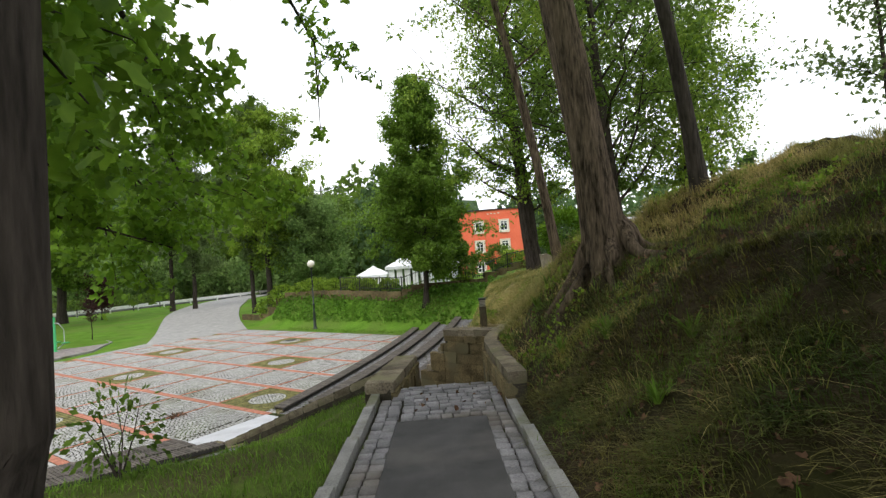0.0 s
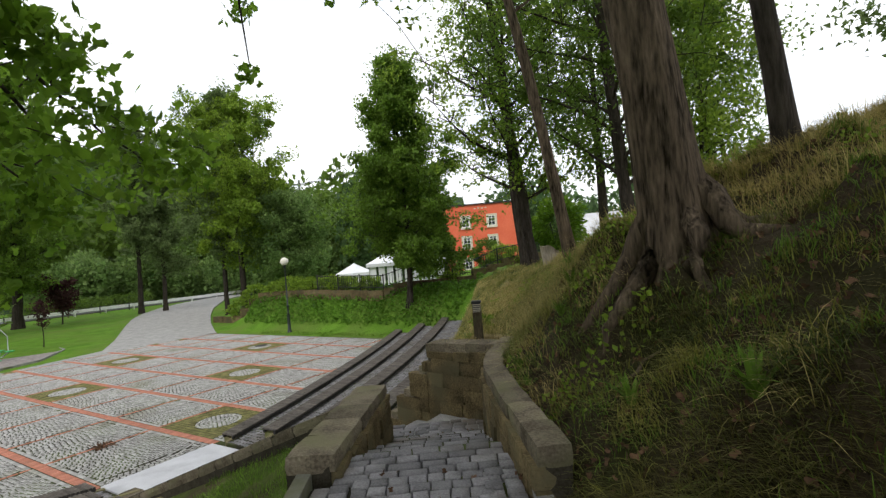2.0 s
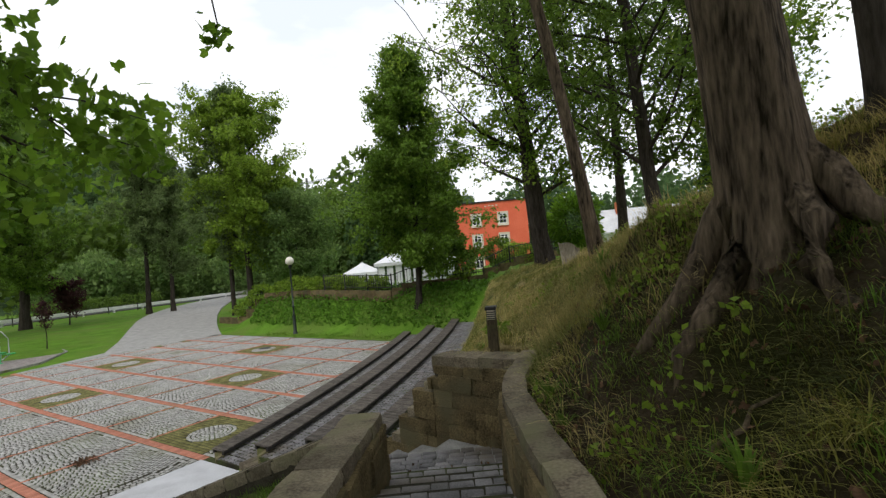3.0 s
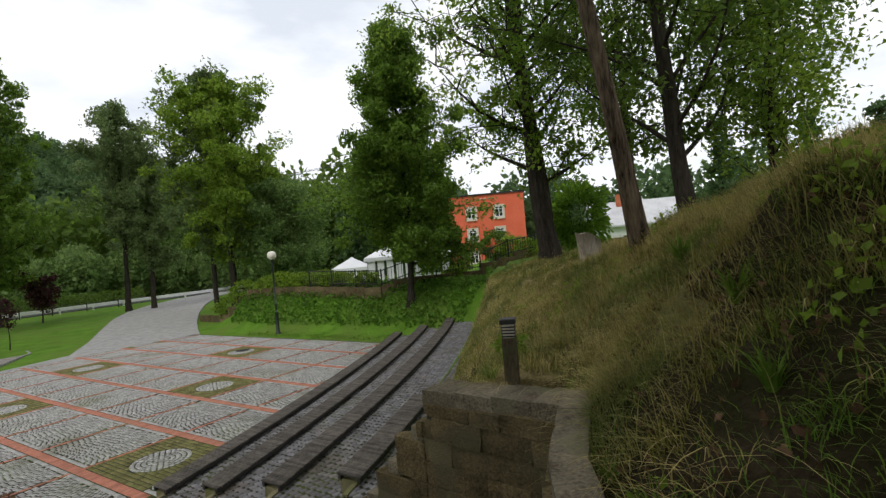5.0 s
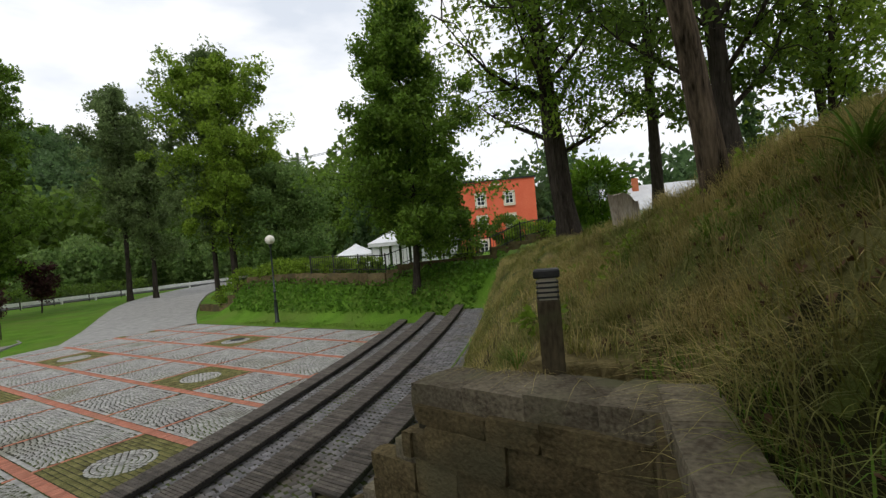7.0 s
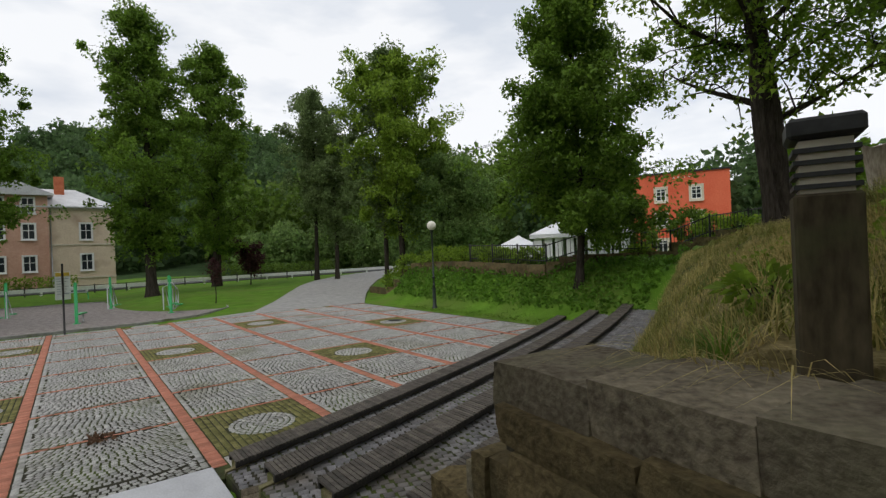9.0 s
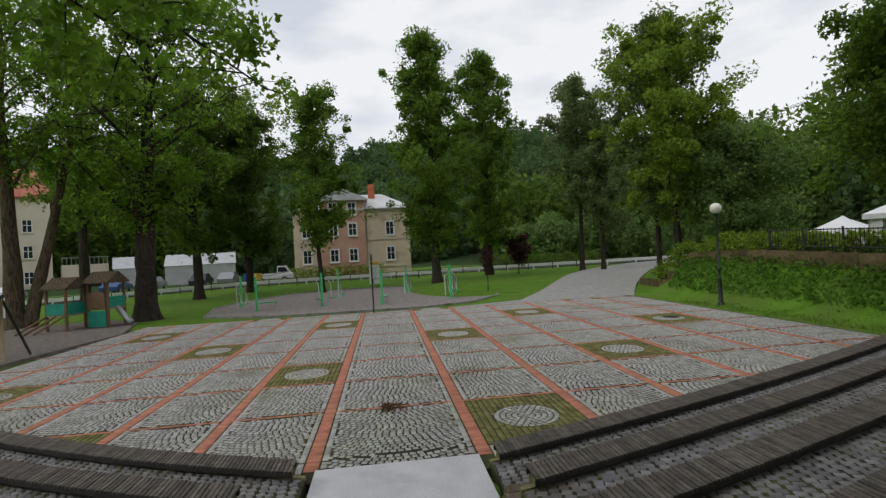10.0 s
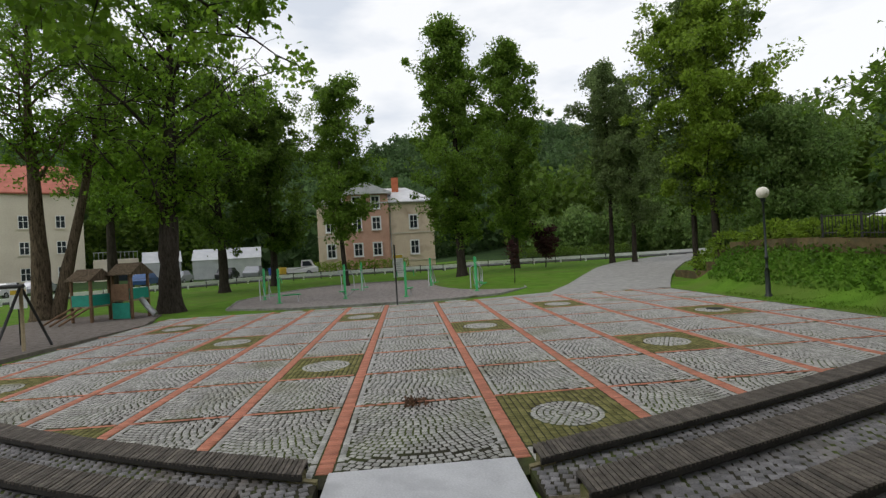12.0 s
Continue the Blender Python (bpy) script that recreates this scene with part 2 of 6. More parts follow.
def part(name, bm, material, parent=None, label=""):
    """Links a bmesh as one mesh object, under a thing or a part where one is given."""
    ob = new(name, bm if isinstance(bm, bpy.types.Mesh) else mesh_of(name, bm, material))
    ob.parent = parent
    return tagged(ob, label)


def empty(name, x=0, y=0, z=0, turn=0.0):
    ob = new(name)
    ob.matrix_basis = pose(x, y, z, 0, 0, turn)
    return ob


def box(bm, x, y, z, sx, sy, sz, m=None, bevel=0.0):
    """A box with its middle at x, y, z."""
    got = bmesh.ops.create_cube(bm, size=1.0, matrix=(m or Matrix()) @ Matrix.Translation((x, y, z)) @ Matrix.Diagonal((sx, sy, sz, 1)))
    if bevel:
        edges = {e for v in got["verts"] for e in v.link_edges}
        bmesh.ops.bevel(bm, geom=list(edges), offset=bevel, segments=1, affect="EDGES")
    return bm


def tube(bm, points, radii, sides=8, cap=True, wobble=0.0):
    """A tapered tube through points."""
    rings, up = [], Vector((0.13, 0.31, 0.94))
    points = [Vector(p) for p in points]
    for i, p in enumerate(points):
        way = (points[min(i + 1, len(points) - 1)] - points[max(i - 1, 0)]).normalized()
        a = way.cross(up if abs(way.dot(up)) < 0.95 else Vector((1, 0, 0))).normalized()
        b = way.cross(a)
        ring = []
        for k in range(sides):
            t = 2 * math.pi * k / sides
            r = radii[i] * (1 + wobble * noise.noise(Vector((math.cos(t) * 1.7, math.sin(t) * 1.7, p.z * 0.8 + p.x))))
            ring.append(bm.verts.new(p + r * (math.cos(t) * a + math.sin(t) * b)))
        rings.append(ring)
    for r0, r1 in zip(rings, rings[1:]):
        for k in range(sides):
            f = bm.faces.new((r0[k], r0[(k + 1) % sides], r1[(k + 1) % sides], r1[k]))
            f.smooth = True
    if cap:
        bm.faces.new(rings[0])
        bm.faces.new(rings[-1][::-1])
    return bm


def ball(bm, x, y, z, r, segments=16, rings=10):
    got = bmesh.ops.create_uvsphere(bm, u_segments=segments, v_segments=rings, radius=r, matrix=Matrix.Translation((x, y, z)))
    for v in got["verts"]:
        for f in v.link_faces:
            f.smooth = True
    return bm


def raw_mesh(name, verts, faces, material, smooth=False):
    me = bpy.data.meshes.new(name)
    verts, faces = np.asarray(verts, np.float32), np.asarray(faces, np.int32)
    sides = faces.shape[1]
    me.vertices.add(len(verts))
    me.vertices.foreach_set("co", verts.ravel())
    me.loops.add(faces.size)
    me.loops.foreach_set("vertex_index", faces.ravel())
    me.polygons.add(len(faces))
    me.polygons.foreach_set("loop_start", np.arange(0, faces.size, sides, dtype=np.int32))
    me.polygons.foreach_set("loop_total", np.full(len(faces), sides, np.int32))
    if smooth:
        me.polygons.foreach_set("use_smooth", np.ones(len(faces), bool))
    me.update(calc_edges=True)
    me.validate()
    me.materials.append(material)
    return me


# ---- plan: u runs from the stairs out over the square, v across it ----
SU, CU = 0.8171, 0.5764
ROW_STEP, SEAT, RISE = 1.38, 0.42, 0.25
STAIR_U0, STAIR_U1, LANDING, U_END_GROUND = 5.0, 9.8, 1.6, 31.15


def to_uv(x, y):
    return -SU * x + CU * y, CU * x + SU * y


def to_xy(u, v):
    return -SU * u + CU * v, CU * u + SU * v


def arc(v):
    """The front edge of the lowest bench row, as u over v."""
    if v > 7.2:
        d = v - 8.5
        return 11.80 + 0.32 * d + 0.007 * d * d
    d = 5.83 - v
    return 11.92 + 0.37 * d + 0.02 * d * d


def ease(a, b, x):
    t = min(1.0, max(0.0, (x - a) / (b - a)))
    return t * t * (3 - 2 * t)


def path_z(y):
    return 2.64 - 0.042 * (y + 0.2) if y < 4.6 else 2.44


def floor_z(y):
    """The stepped way down to the landing."""
    return 2.44 - (2.44 - LANDING) * min(1.0, max(0.0, (y - 5.4) / 2.7))


def stair_z(u):
    return LANDING * (1 - min(1.0, max(0.0, (u - STAIR_U0) / (STAIR_U1 - STAIR_U0))))


def hill_foot(y):
    return 0.78 + 0.5 * ease(7.0, 9.5, y) + 0.09 * max(0.0, y - 10)


def drive_rise(u, v):
    return 0.45 * ease(31.5, 48, u) * ease(7, 14, v) + 0.1 * ease(48, 70, u)


def ground_z(x, y):
    u, v = to_uv(x, y)
    rel = u - arc(max(-6.0, min(v, 23.0)))
    top = path_z(y) if y < 4.6 else 2.44 + 0.14 * ease(5.0, 8.0, y) - 0.012 * max(0.0, y - 12)
    # Hillside
    d = x - hill_foot(y)
    if d > 0:
        steep = 1.0 - 0.25 * ease(7.5, 10, y) - 0.38 * ease(10.5, 15, y) - 0.12 * ease(18, 28, y)
        rise = (0.86 + 0.10 * ease(6.5, 8.5, y)) * min(d, 1.5) + (0.38 + 0.10 * ease(8.5, 11, y)) * min(max(d - 1.5, 0), 3.2) + 0.08 * min(max(d - 4.7, 0), 40)
        near = 1 - ease(5.0, 9.0, d)
        lump = 0.13 * noise.noise(Vector((x * 1.1, y * 1.1, 0))) + 0.10 * near * noise.noise(Vector((x * 2.6, y * 2.6, 4))) + 0.06 * near * noise.noise(Vector((x * 6.1, y * 6.1, 9)))
        ledge = noise.noise(Vector((x * 0.9 + 3, y * 0.7, 12)))
        lump += 0.16 * near * ease(0.02, 0.14, ledge) * (1 - ease(0.14, 0.5, ledge)) * ease(0.3, 0.9, d)
        return top - 0.02 + steep * rise + lump * min(1, d * 2)
    # Slope down to the rows of benches, then the flat
    lane = 4.95 if v > 7.2 else 5.2
    steep = 0.95 if v > 7.2 else 0.36
    steep = steep + (0.36 - steep) * ease(14, 22, v)
    low = 0.18 * min(max(-rel, 0), lane) - 0.18 + max(-rel - lane, 0) * steep + 0.1 * (rel < -lane)
    if rel > -0.5:
        low = -0.12
    if 2.0 < v < 6.05 and 4.4 < u < 10.2:
        low = max(low, 2.30 - 0.40 * max(0.0, u - 4.72) - 0.26 * (6.03 - v))
    z = min(top, low)
    if y > 10.5 and rel < -lane:
        z = max(z, top + 1.1 * d)
    if v > 20.3:
        foot = 21.6 + 0.78 * max(0.0, u - 31.0)
        z = max(z, 2.0 * ease(foot, foot + 3.0, v) * (1 - 0.55 * ease(24, 44, u)) - 0.02 * (v < 20.6))
    elif u > U_END_GROUND:
        z = max(z, -0.12 + 0.09 * ease(U_END_GROUND, 32.0, u))
    if u > 31.5 and v > 6:
        z = max(z, drive_rise(u, v) - 0.05)
    if u > 45:
        z = max(z, 0.5 * ease(45, 70, u) - 0.05)
    if x < -70:
        away = -70 - x
        z += 46 * ease(20, 230, away) + 3 * noise.noise(Vector((x * 0.02, y * 0.02, 1)))
    if y > 78:
        z += 42 * ease(78, 300, y) * ease(-150, 120, -x * 0.6 + 60)
    if x > 40:
        z += 6 * ease(40, 120, x)
    # The cut of the stairs
    if -0.62 < x < 0.85 and 4.9 < y < 8.9 and v < 7.9:
        z = min(z, floor_z(y) - 0.25)
    if 5.95 < v < 8.3 and 3.9 < u < 11.0 and y > 7.2:
        z = min(z, stair_z(u) - 0.25)
    if -0.85 < x < 0.7 and y <= 4.9:
        z = min(z, path_z(y) - 0.06)
    return z


# ---- ground: one sheet, dense along the walk ----
def steps(*runs):
    out = []
    for a, b, d in runs:
        out += list(np.arange(a, b, d))
    return np.array(out + [runs[-1][1]])


gx = steps((-900, -300, 60), (-300, -60, 10), (-60, -9, 1.0), (-9, 0.6, 0.16), (0.6, 5.0, 0.09), (5.0, 8.0, 0.25), (8, 24, 1.0), (24, 100, 6), (100, 900, 60))
gy = steps((-700, -100, 60), (-100, -10, 6), (-10, -2, 0.5), (-2, 12, 0.1), (12, 16, 0.2), (16, 60, 0.8), (60, 160, 5), (160, 900, 50))
gz = np.array([[ground_z(float(x), float(y)) for x in gx] for y in gy])
XX, YY = np.meshgrid(gx, gy)
nx, ny = len(gx), len(gy)
idx = np.arange(nx * ny).reshape(ny, nx)
quads = np.stack([idx[:-1, :-1], idx[:-1, 1:], idx[1:, 1:], idx[1:, :-1]], -1).reshape(-1, 4)
ground_me = raw_mesh("ground", np.stack([XX, YY, gz], -1).reshape(-1, 3), quads, LAWN, True)
ground_me.materials.append(SHADED_EARTH)
ground_me.materials.append(WOODLAND)
ground_me.materials.append(THATCH)
ground_me.materials.append(WORN_SHADED_LAWN)
mid = np.stack([XX, YY], -1).reshape(-1, 2)[quads].mean(1)
# 1 is earth and 4 worn lawn, both with shade in their colour
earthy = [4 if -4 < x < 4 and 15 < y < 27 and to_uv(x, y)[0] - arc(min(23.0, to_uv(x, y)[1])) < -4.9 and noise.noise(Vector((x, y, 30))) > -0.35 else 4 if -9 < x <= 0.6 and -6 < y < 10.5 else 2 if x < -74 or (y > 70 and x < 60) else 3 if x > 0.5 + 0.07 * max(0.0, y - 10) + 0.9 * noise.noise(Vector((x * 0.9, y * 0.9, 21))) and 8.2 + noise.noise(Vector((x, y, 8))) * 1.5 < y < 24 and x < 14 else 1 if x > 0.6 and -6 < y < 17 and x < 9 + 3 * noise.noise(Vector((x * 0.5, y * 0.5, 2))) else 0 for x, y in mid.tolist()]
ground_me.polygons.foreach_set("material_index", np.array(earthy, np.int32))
ground = tagged(new("ground", ground_me), "grassy ground rising into a rough hillside", "ground", kind="structure")


def flat_patch(name, outline, z, material, label, thick=0.12, kind="structure", category="paving"):
    """A slab with the given outline; z is a number or a function of x and y."""
    bm = bmesh.new()
    high = z if callable(z) else (lambda x, y: z)
    verts = [bm.verts.new((x, y, high(x, y))) for x, y in outline]
    f = bm.faces.new(verts)
    if f.normal.z < 0:
        f.normal_flip()
    bm.normal_update()
    if f.normal.z < 0:
        f.normal_flip()
    got = bmesh.ops.extrude_face_region(bm, geom=[f])
    for v in got["geom"]:
        if isinstance(v, bmesh.types.BMVert):
            v.co.z -= thick
    bmesh.ops.recalc_face_normals(bm, faces=bm.faces)
    bmesh.ops.triangulate(bm, faces=[f for f in bm.faces if len(f.verts) > 4])
    return tagged(part(name, bm, material), label, category, kind=kind)


# ---- the path with its kerbs ----
def strip(name, x0, x1, y0, y1, lift, material, label, thick=0.14):
    bm = bmesh.new()
    n = max(2, int((y1 - y0) / 0.5))
    for i in range(n):
        a, b = y0 + (y1 - y0) * i / n, y0 + (y1 - y0) * (i + 1) / n
        za, zb = path_z(a) + lift, path_z(b) + lift
        v = [bm.verts.new(c) for c in ((x0, a, za), (x1, a, za), (x1, b, zb), (x0, b, zb), (x0, a, za - thick), (x1, a, za - thick), (x1, b, zb - thick), (x0, b, zb - thick))]
        for q in ((0, 1, 2, 3), (7, 6, 5, 4), (0, 3, 7, 4), (2, 1, 5, 6), (0, 4, 5, 1), (3, 2, 6, 7)):
            bm.faces.new([v[k] for k in q])
    return tagged(part(name, bm, material), label, "paving", kind="structure")


strip("path", -0.45, 0.41, -6, 4.58, 0.0, ASPHALT, "worn dark asphalt footpath with pale patches")
strip("path_bed", -0.70, 0.64, -6, 5.4, -0.035, JOINT, "dark soil between the sett borders", 0.1)


def piece_box(name, material, bevel=0.012):
    bm = bmesh.new()
    box(bm, 0, 0, 0, 1, 1, 1, bevel=bevel)
    return mesh_of(name, bm, material)


KERB_STONE = piece_box("kerb_stone", KERB, 0.03)


def kerb_line(name, x, y0, y1, label, lift=0.05, wide=0.10):
    root = tagged(empty(name), label, "kerb", kind="structure")
    y = y0
    while y < y1:
        ob = new("kerb_stone", KERB_STONE)
        ob.parent = root
        ob.matrix_basis = Matrix.Translation((x + random.uniform(-0.006, 0.006), y + 0.5, path_z(y + 0.5) + lift - 0.1 + random.uniform(-0.006, 0.006))) @ Matrix.Diagonal((wide, 0.985, 0.2, 1))
        y += 1.0
    return root


kerb_line("kerb_1", -0.76, -6, 5.2, "grey concrete edging kerb beside the grass")
kerb_line("kerb_2", 0.70, -6, 4.6, "grey concrete edging kerb half buried in earth")

# ---- stone walls of the sunken stairs ----
STONES = []
for k in range(7):
    bm = bmesh.new()
    box(bm, 0, 0, 0, 1, 1, 1)
    bmesh.ops.subdivide_edges(bm, edges=bm.edges[:], cuts=1, use_grid_fill=True)
    for v in bm.verts:
        c = v.co.copy()
        v.co = c * (1 - 0.045 * max(0, (abs(c.x) > 0.4) + (abs(c.y) > 0.4) + (abs(c.z) > 0.4) - 1))
        v.co += 0.05 * Vector([noise.noise(c * 2.3 + Vector((k * 7.1, a, 0))) for a in (0, 3, 9)])
    STONES.append(mesh_of("wall_stone", bm, STONE))
COPINGS = []
for k in range(4):
    me = STONES[k].copy()
    me.materials.clear()
    me.materials.append(COPING)
    COPINGS.append(me)


def stone_wall(name, line, top, bottom, thick, label, course=0.2, seed=1, bend=99.0, slant=False, cop=0.13):
    """A wall along line (its inner face lies to the left of the way); top and bottom are functions of x, y and the distance along it."""
    rnd = random.Random(seed)
    root = tagged(empty(name), label, "wall", kind="structure")
    core = bmesh.new()
    run = 0.0
    for (x0, y0), (x1, y1) in zip(line, line[1:]):
        d = Vector((x1 - x0, y1 - y0, 0))
        length = d.length
        d.normalize()
        out = Vector((d.y, -d.x, 0))
        n = max(1, round(length / (0.42 if run < bend else 0.175)))
        for i in range(n):
            s0, s1 = length * i / n, length * (i + 1) / n
            m0 = (s0 + s1) / 2
            px, py = x0 + d.x * m0, y0 + d.y * m0
            zt, zb = top(px, py, run + m0), bottom(px, py, run + m0) - 0.2
            c = Vector((px, py, (zt - 0.06 + zb) / 2)) + out * (thick / 2 + 0.03)
            turn = Matrix.Rotation(math.atan2(d.y, d.x), 4, "Z")
            box(core, 0, 0, 0, s1 - s0, thick - 0.05, max(0.05, zt - 0.06 - zb), Matrix.Translation(c) @ turn)
            slab = new("coping_stone", COPINGS[rnd.randrange(4)])
            slab.parent = root
            tip = 0.0
            if slant:
                e = 0.1
                tip = -math.atan2(top(px + d.x * e, py + d.y * e, run + m0 + e) - top(px - d.x * e, py - d.y * e, run + m0 - e), 2 * e)
            slab.matrix_basis = Matrix.Translation(Vector((px, py, zt + 0.01 - cop / 2 + rnd.uniform(-0.005, 0.005))) + out * (thick / 2 + 0.015)) @ turn @ Matrix.Rotation(tip, 4, "Y") @ Matrix.Rotation(rnd.uniform(-0.015, 0.015), 4, "Z") @ Matrix.Diagonal(((s1 - s0) * 1.07, thick * rnd.uniform(1.0, 1.06), cop, 1))
        lo = min(bottom(x0, y0, run), bottom(x1, y1, run + length)) - 0.1
        hi = max(top(x0, y0, run), top(x1, y1, run + length))
        k = 0
        while lo + k * course < hi:
            za = lo + k * course
            s = rnd.uniform(-0.25, 0.0)
            while s < length:
                w = rnd.uniform(0.24, 0.52)
                a, b = max(0.0, s), min(length, s + w)
                s += w
                if b - a < 0.06:
                    continue
                m0 = (a + b) / 2
                px, py = x0 + d.x * m0, y0 + d.y * m0
                zt, zb = top(px, py, run + m0) - 0.11, bottom(px, py, run + m0) - 0.12
                z0, z1 = max(za, zb), min(za + course, zt)
                if z1 - z0 < 0.05:
                    continue
                ob = new("wall_stone", STONES[rnd.randrange(7)])
                ob.parent = root
                turn = Matrix.Rotation(math.atan2(d.y, d.x) + rnd.uniform(-0.03, 0.03), 4, "Z")
                ob.matrix_basis = Matrix.Translation(Vector((px, py, (z0 + z1) / 2)) + out * (0.06 + rnd.uniform(-0.012, 0.012))) @ turn @ Matrix.Diagonal(((b - a) * 1.05, 0.16, (z1 - z0) * 1.05, 1))
            k += 1
        run += length
    part("wall_core", core, MORTAR, root, "dark mortar core")
    return root


def right_floor(x, y, s):
    u, v = to_uv(x, y)
    return floor_z(y) if y < 8.3 and x > 0 else stair_z(u)


def drop_top(x, y, s):
    """Level beside the landing, then stepping steeply down with the stairs."""
    return 2.63 - 0.05 * s if s < 1.35 else max(0.12, 2.60 - 0.19 * (1 + math.floor((s - 1.35) / 0.175)))


stone_wall("wall_1", [(0.66, 4.86), (0.62, 6.1), (0.62, 7.0), (0.70, 7.55), (1.06, 8.62)], lambda x, y, s: 2.76 - 0.012 * s, right_floor, 0.20, "low sandstone retaining wall with flat coping against the hillside", seed=3)
stone_wall("wall_2", [(1.14, 8.49), (0.06, 9.50), (-1.75, 11.10), (-3.9, 13.0)], drop_top, right_floor, 0.40, "rough sandstone wall stepping down beside the stairs", seed=5, bend=1.4, cop=0.23)


stone_wall("wall_3", [to_xy(10.4, 6.03), to_xy(7.5, 6.03), (-0.36, 7.72), (-0.53, 5.46)], lambda x, y, s: (2.60 - 0.06 * (y - 5.46) if y < 7.7 and x > -0.6 else max(0.32, 2.44 - 0.40 * math.hypot(x + 0.36, y - 7.72))), lambda x, y, s: floor_z(y) if x > -0.6 and y < 7.7 else stair_z(to_uv(x, y)[0]), 0.34, "sandstone wall with tilted coping between stairs and grass", seed=8, slant=True)

# ---- steps and landing ----
bm = bmesh.new()
for k in range(6):
    y0 = 5.4 + 0.45 * k
    z = floor_z(y0 + 0.02) - 0.02
    box(bm, 0.13, y0 + 0.30, z - 0.24, 1.3, 0.66, 0.4)
box(bm, 0.2, 8.4, LANDING - 0.28, 1.6, 1.1, 0.4)
flight = tagged(part("stairs_1", bm, JOINT), "sett-paved steps going down between stone walls", "stairs", kind="structure")
turn_uv = Matrix.Rotation(math.atan2(CU, -SU), 4, "Z")
bm = bmesh.new()
for k in range(11):
    u0 = 3.9 if k == 0 else STAIR_U0 + (k - 1) * 0.48
    u1 = STAIR_U0 + k * 0.48
    z = LANDING - 0.16 * k - 0.02
    x, y = to_xy((u0 + u1) / 2 + 0.1, 7.1)
    box(bm, 0, 0, 0, u1 - u0 + 0.2, 2.3, 0.4, Matrix.Translation((x, y, z - 0.2)) @ turn_uv)
tagged(part("stairs_2", bm, KERB), "concrete stairs descending to the square", "stairs", kind="structure")
bm = bmesh.new()
x, y = to_xy(10.85, 7.2)
box(bm, 0, 0, 0, 2.1, 2.26, 0.14, Matrix.Translation((x, y, -0.045)) @ turn_uv, 0.01)
tagged(part("slab", bm, SLAB), "smooth pale grey concrete slab at the stair foot", "paving", kind="structure")

# ---- the square ----
S_LINES = [-3.3, -1.5, 0.4, 2.3, 4.15, 6.0, 8.43, 10.48, 12.45, 14.55, 16.6, 18.6]
U0, CELL, U_END, V_MIN, V_MAX = 12.27, 2.28, 31.2, -4.7, 20.5
outline = [to_xy(arc(v) - 0.3, v) for v in np.linspace(V_MAX, 8.35, 16)] + [to_xy(arc(v) - 0.3, v) for v in np.linspace(6.05, V_MIN, 12)] + [to_xy(U_END, V_MIN), to_xy(U_END, V_MAX)]
square = flat_patch("square", outline, -0.007, JOINT, "town square paved with grey setts in arcs and red brick bands")


def drive_z(x, y):
    u, v = to_uv(x, y)
    return max(drive_rise(u, v), 0.5 * ease(45, 70, u)) + 0.004 + 0.046 * ease(31.3, 34, u)


def ribbon(name, lefts, rights, high, material, label, thick=0.2, cuts=4, category="paving"):
    """A paved strip between two edge lines."""
    bm = bmesh.new()
    rows = []
    for (l0, r0), (l1, r1) in zip(zip(lefts, rights), list(zip(lefts, rights))[1:]):
        for i in range(cuts):
            t = i / cuts
            rows.append(([a + (b - a) * t for a, b in zip(l0, l1)], [a + (b - a) * t for a, b in zip(r0, r1)]))
    rows.append((lefts[-1], rights[-1]))
    grid = []
    for le, ri in rows:
        line = []
        for j in range(7):
            x, y = (le[k] + (ri[k] - le[k]) * j / 6 for k in (0, 1))
            line.append((bm.verts.new((x, y, high(x, y))), bm.verts.new((x, y, high(x, y) - thick))))
        grid.append(line)
    for g0, g1 in zip(grid, grid[1:]):
        for j in range(6):
            bm.faces.new((g0[j][0], g1[j][0], g1[j + 1][0], g0[j + 1][0]))
        for j in (0, 6):
            bm.faces.new((g0[j][0], g1[j][0], g1[j][1], g0[j][1]))
    bmesh.ops.recalc_face_normals(bm, faces=bm.faces)
    return tagged(part(name, bm, material), label, category, kind="structure")


ribbon("drive", [to_xy(U_END - 0.02, 10.5), (-17.9, 30.6), (-19.4, 34.2), (-21.6, 38.8), (-24.2, 44.4), (-26.4, 50.0), (-28.0, 56.0), (-28.6, 63.0), (-27.5, 72.0)], [to_xy(U_END - 0.02, 20.4), (-13.2, 34.4), (-14.4, 36.8), (-16.0, 40.2), (-18.0, 45.0), (-20.2, 51.0), (-22.2, 57.6), (-24.0, 63.5), (-23.4, 72.0)], drive_z, ROAD, "pale paved drive curving away from the square")

# ---- rows of slatted benches on terraces ----
SLAT_ME = piece_box("slat", SLAT, 0.06)


def row_points(k, v0, v1, gap):
    n = int(abs(v1 - v0) * 1.06 / gap)
    for i in range(n):
        v = v0 + (v1 - v0) * (i + 0.5) / n
        yield v, arc(v) - ROW_STEP * (k - 1)


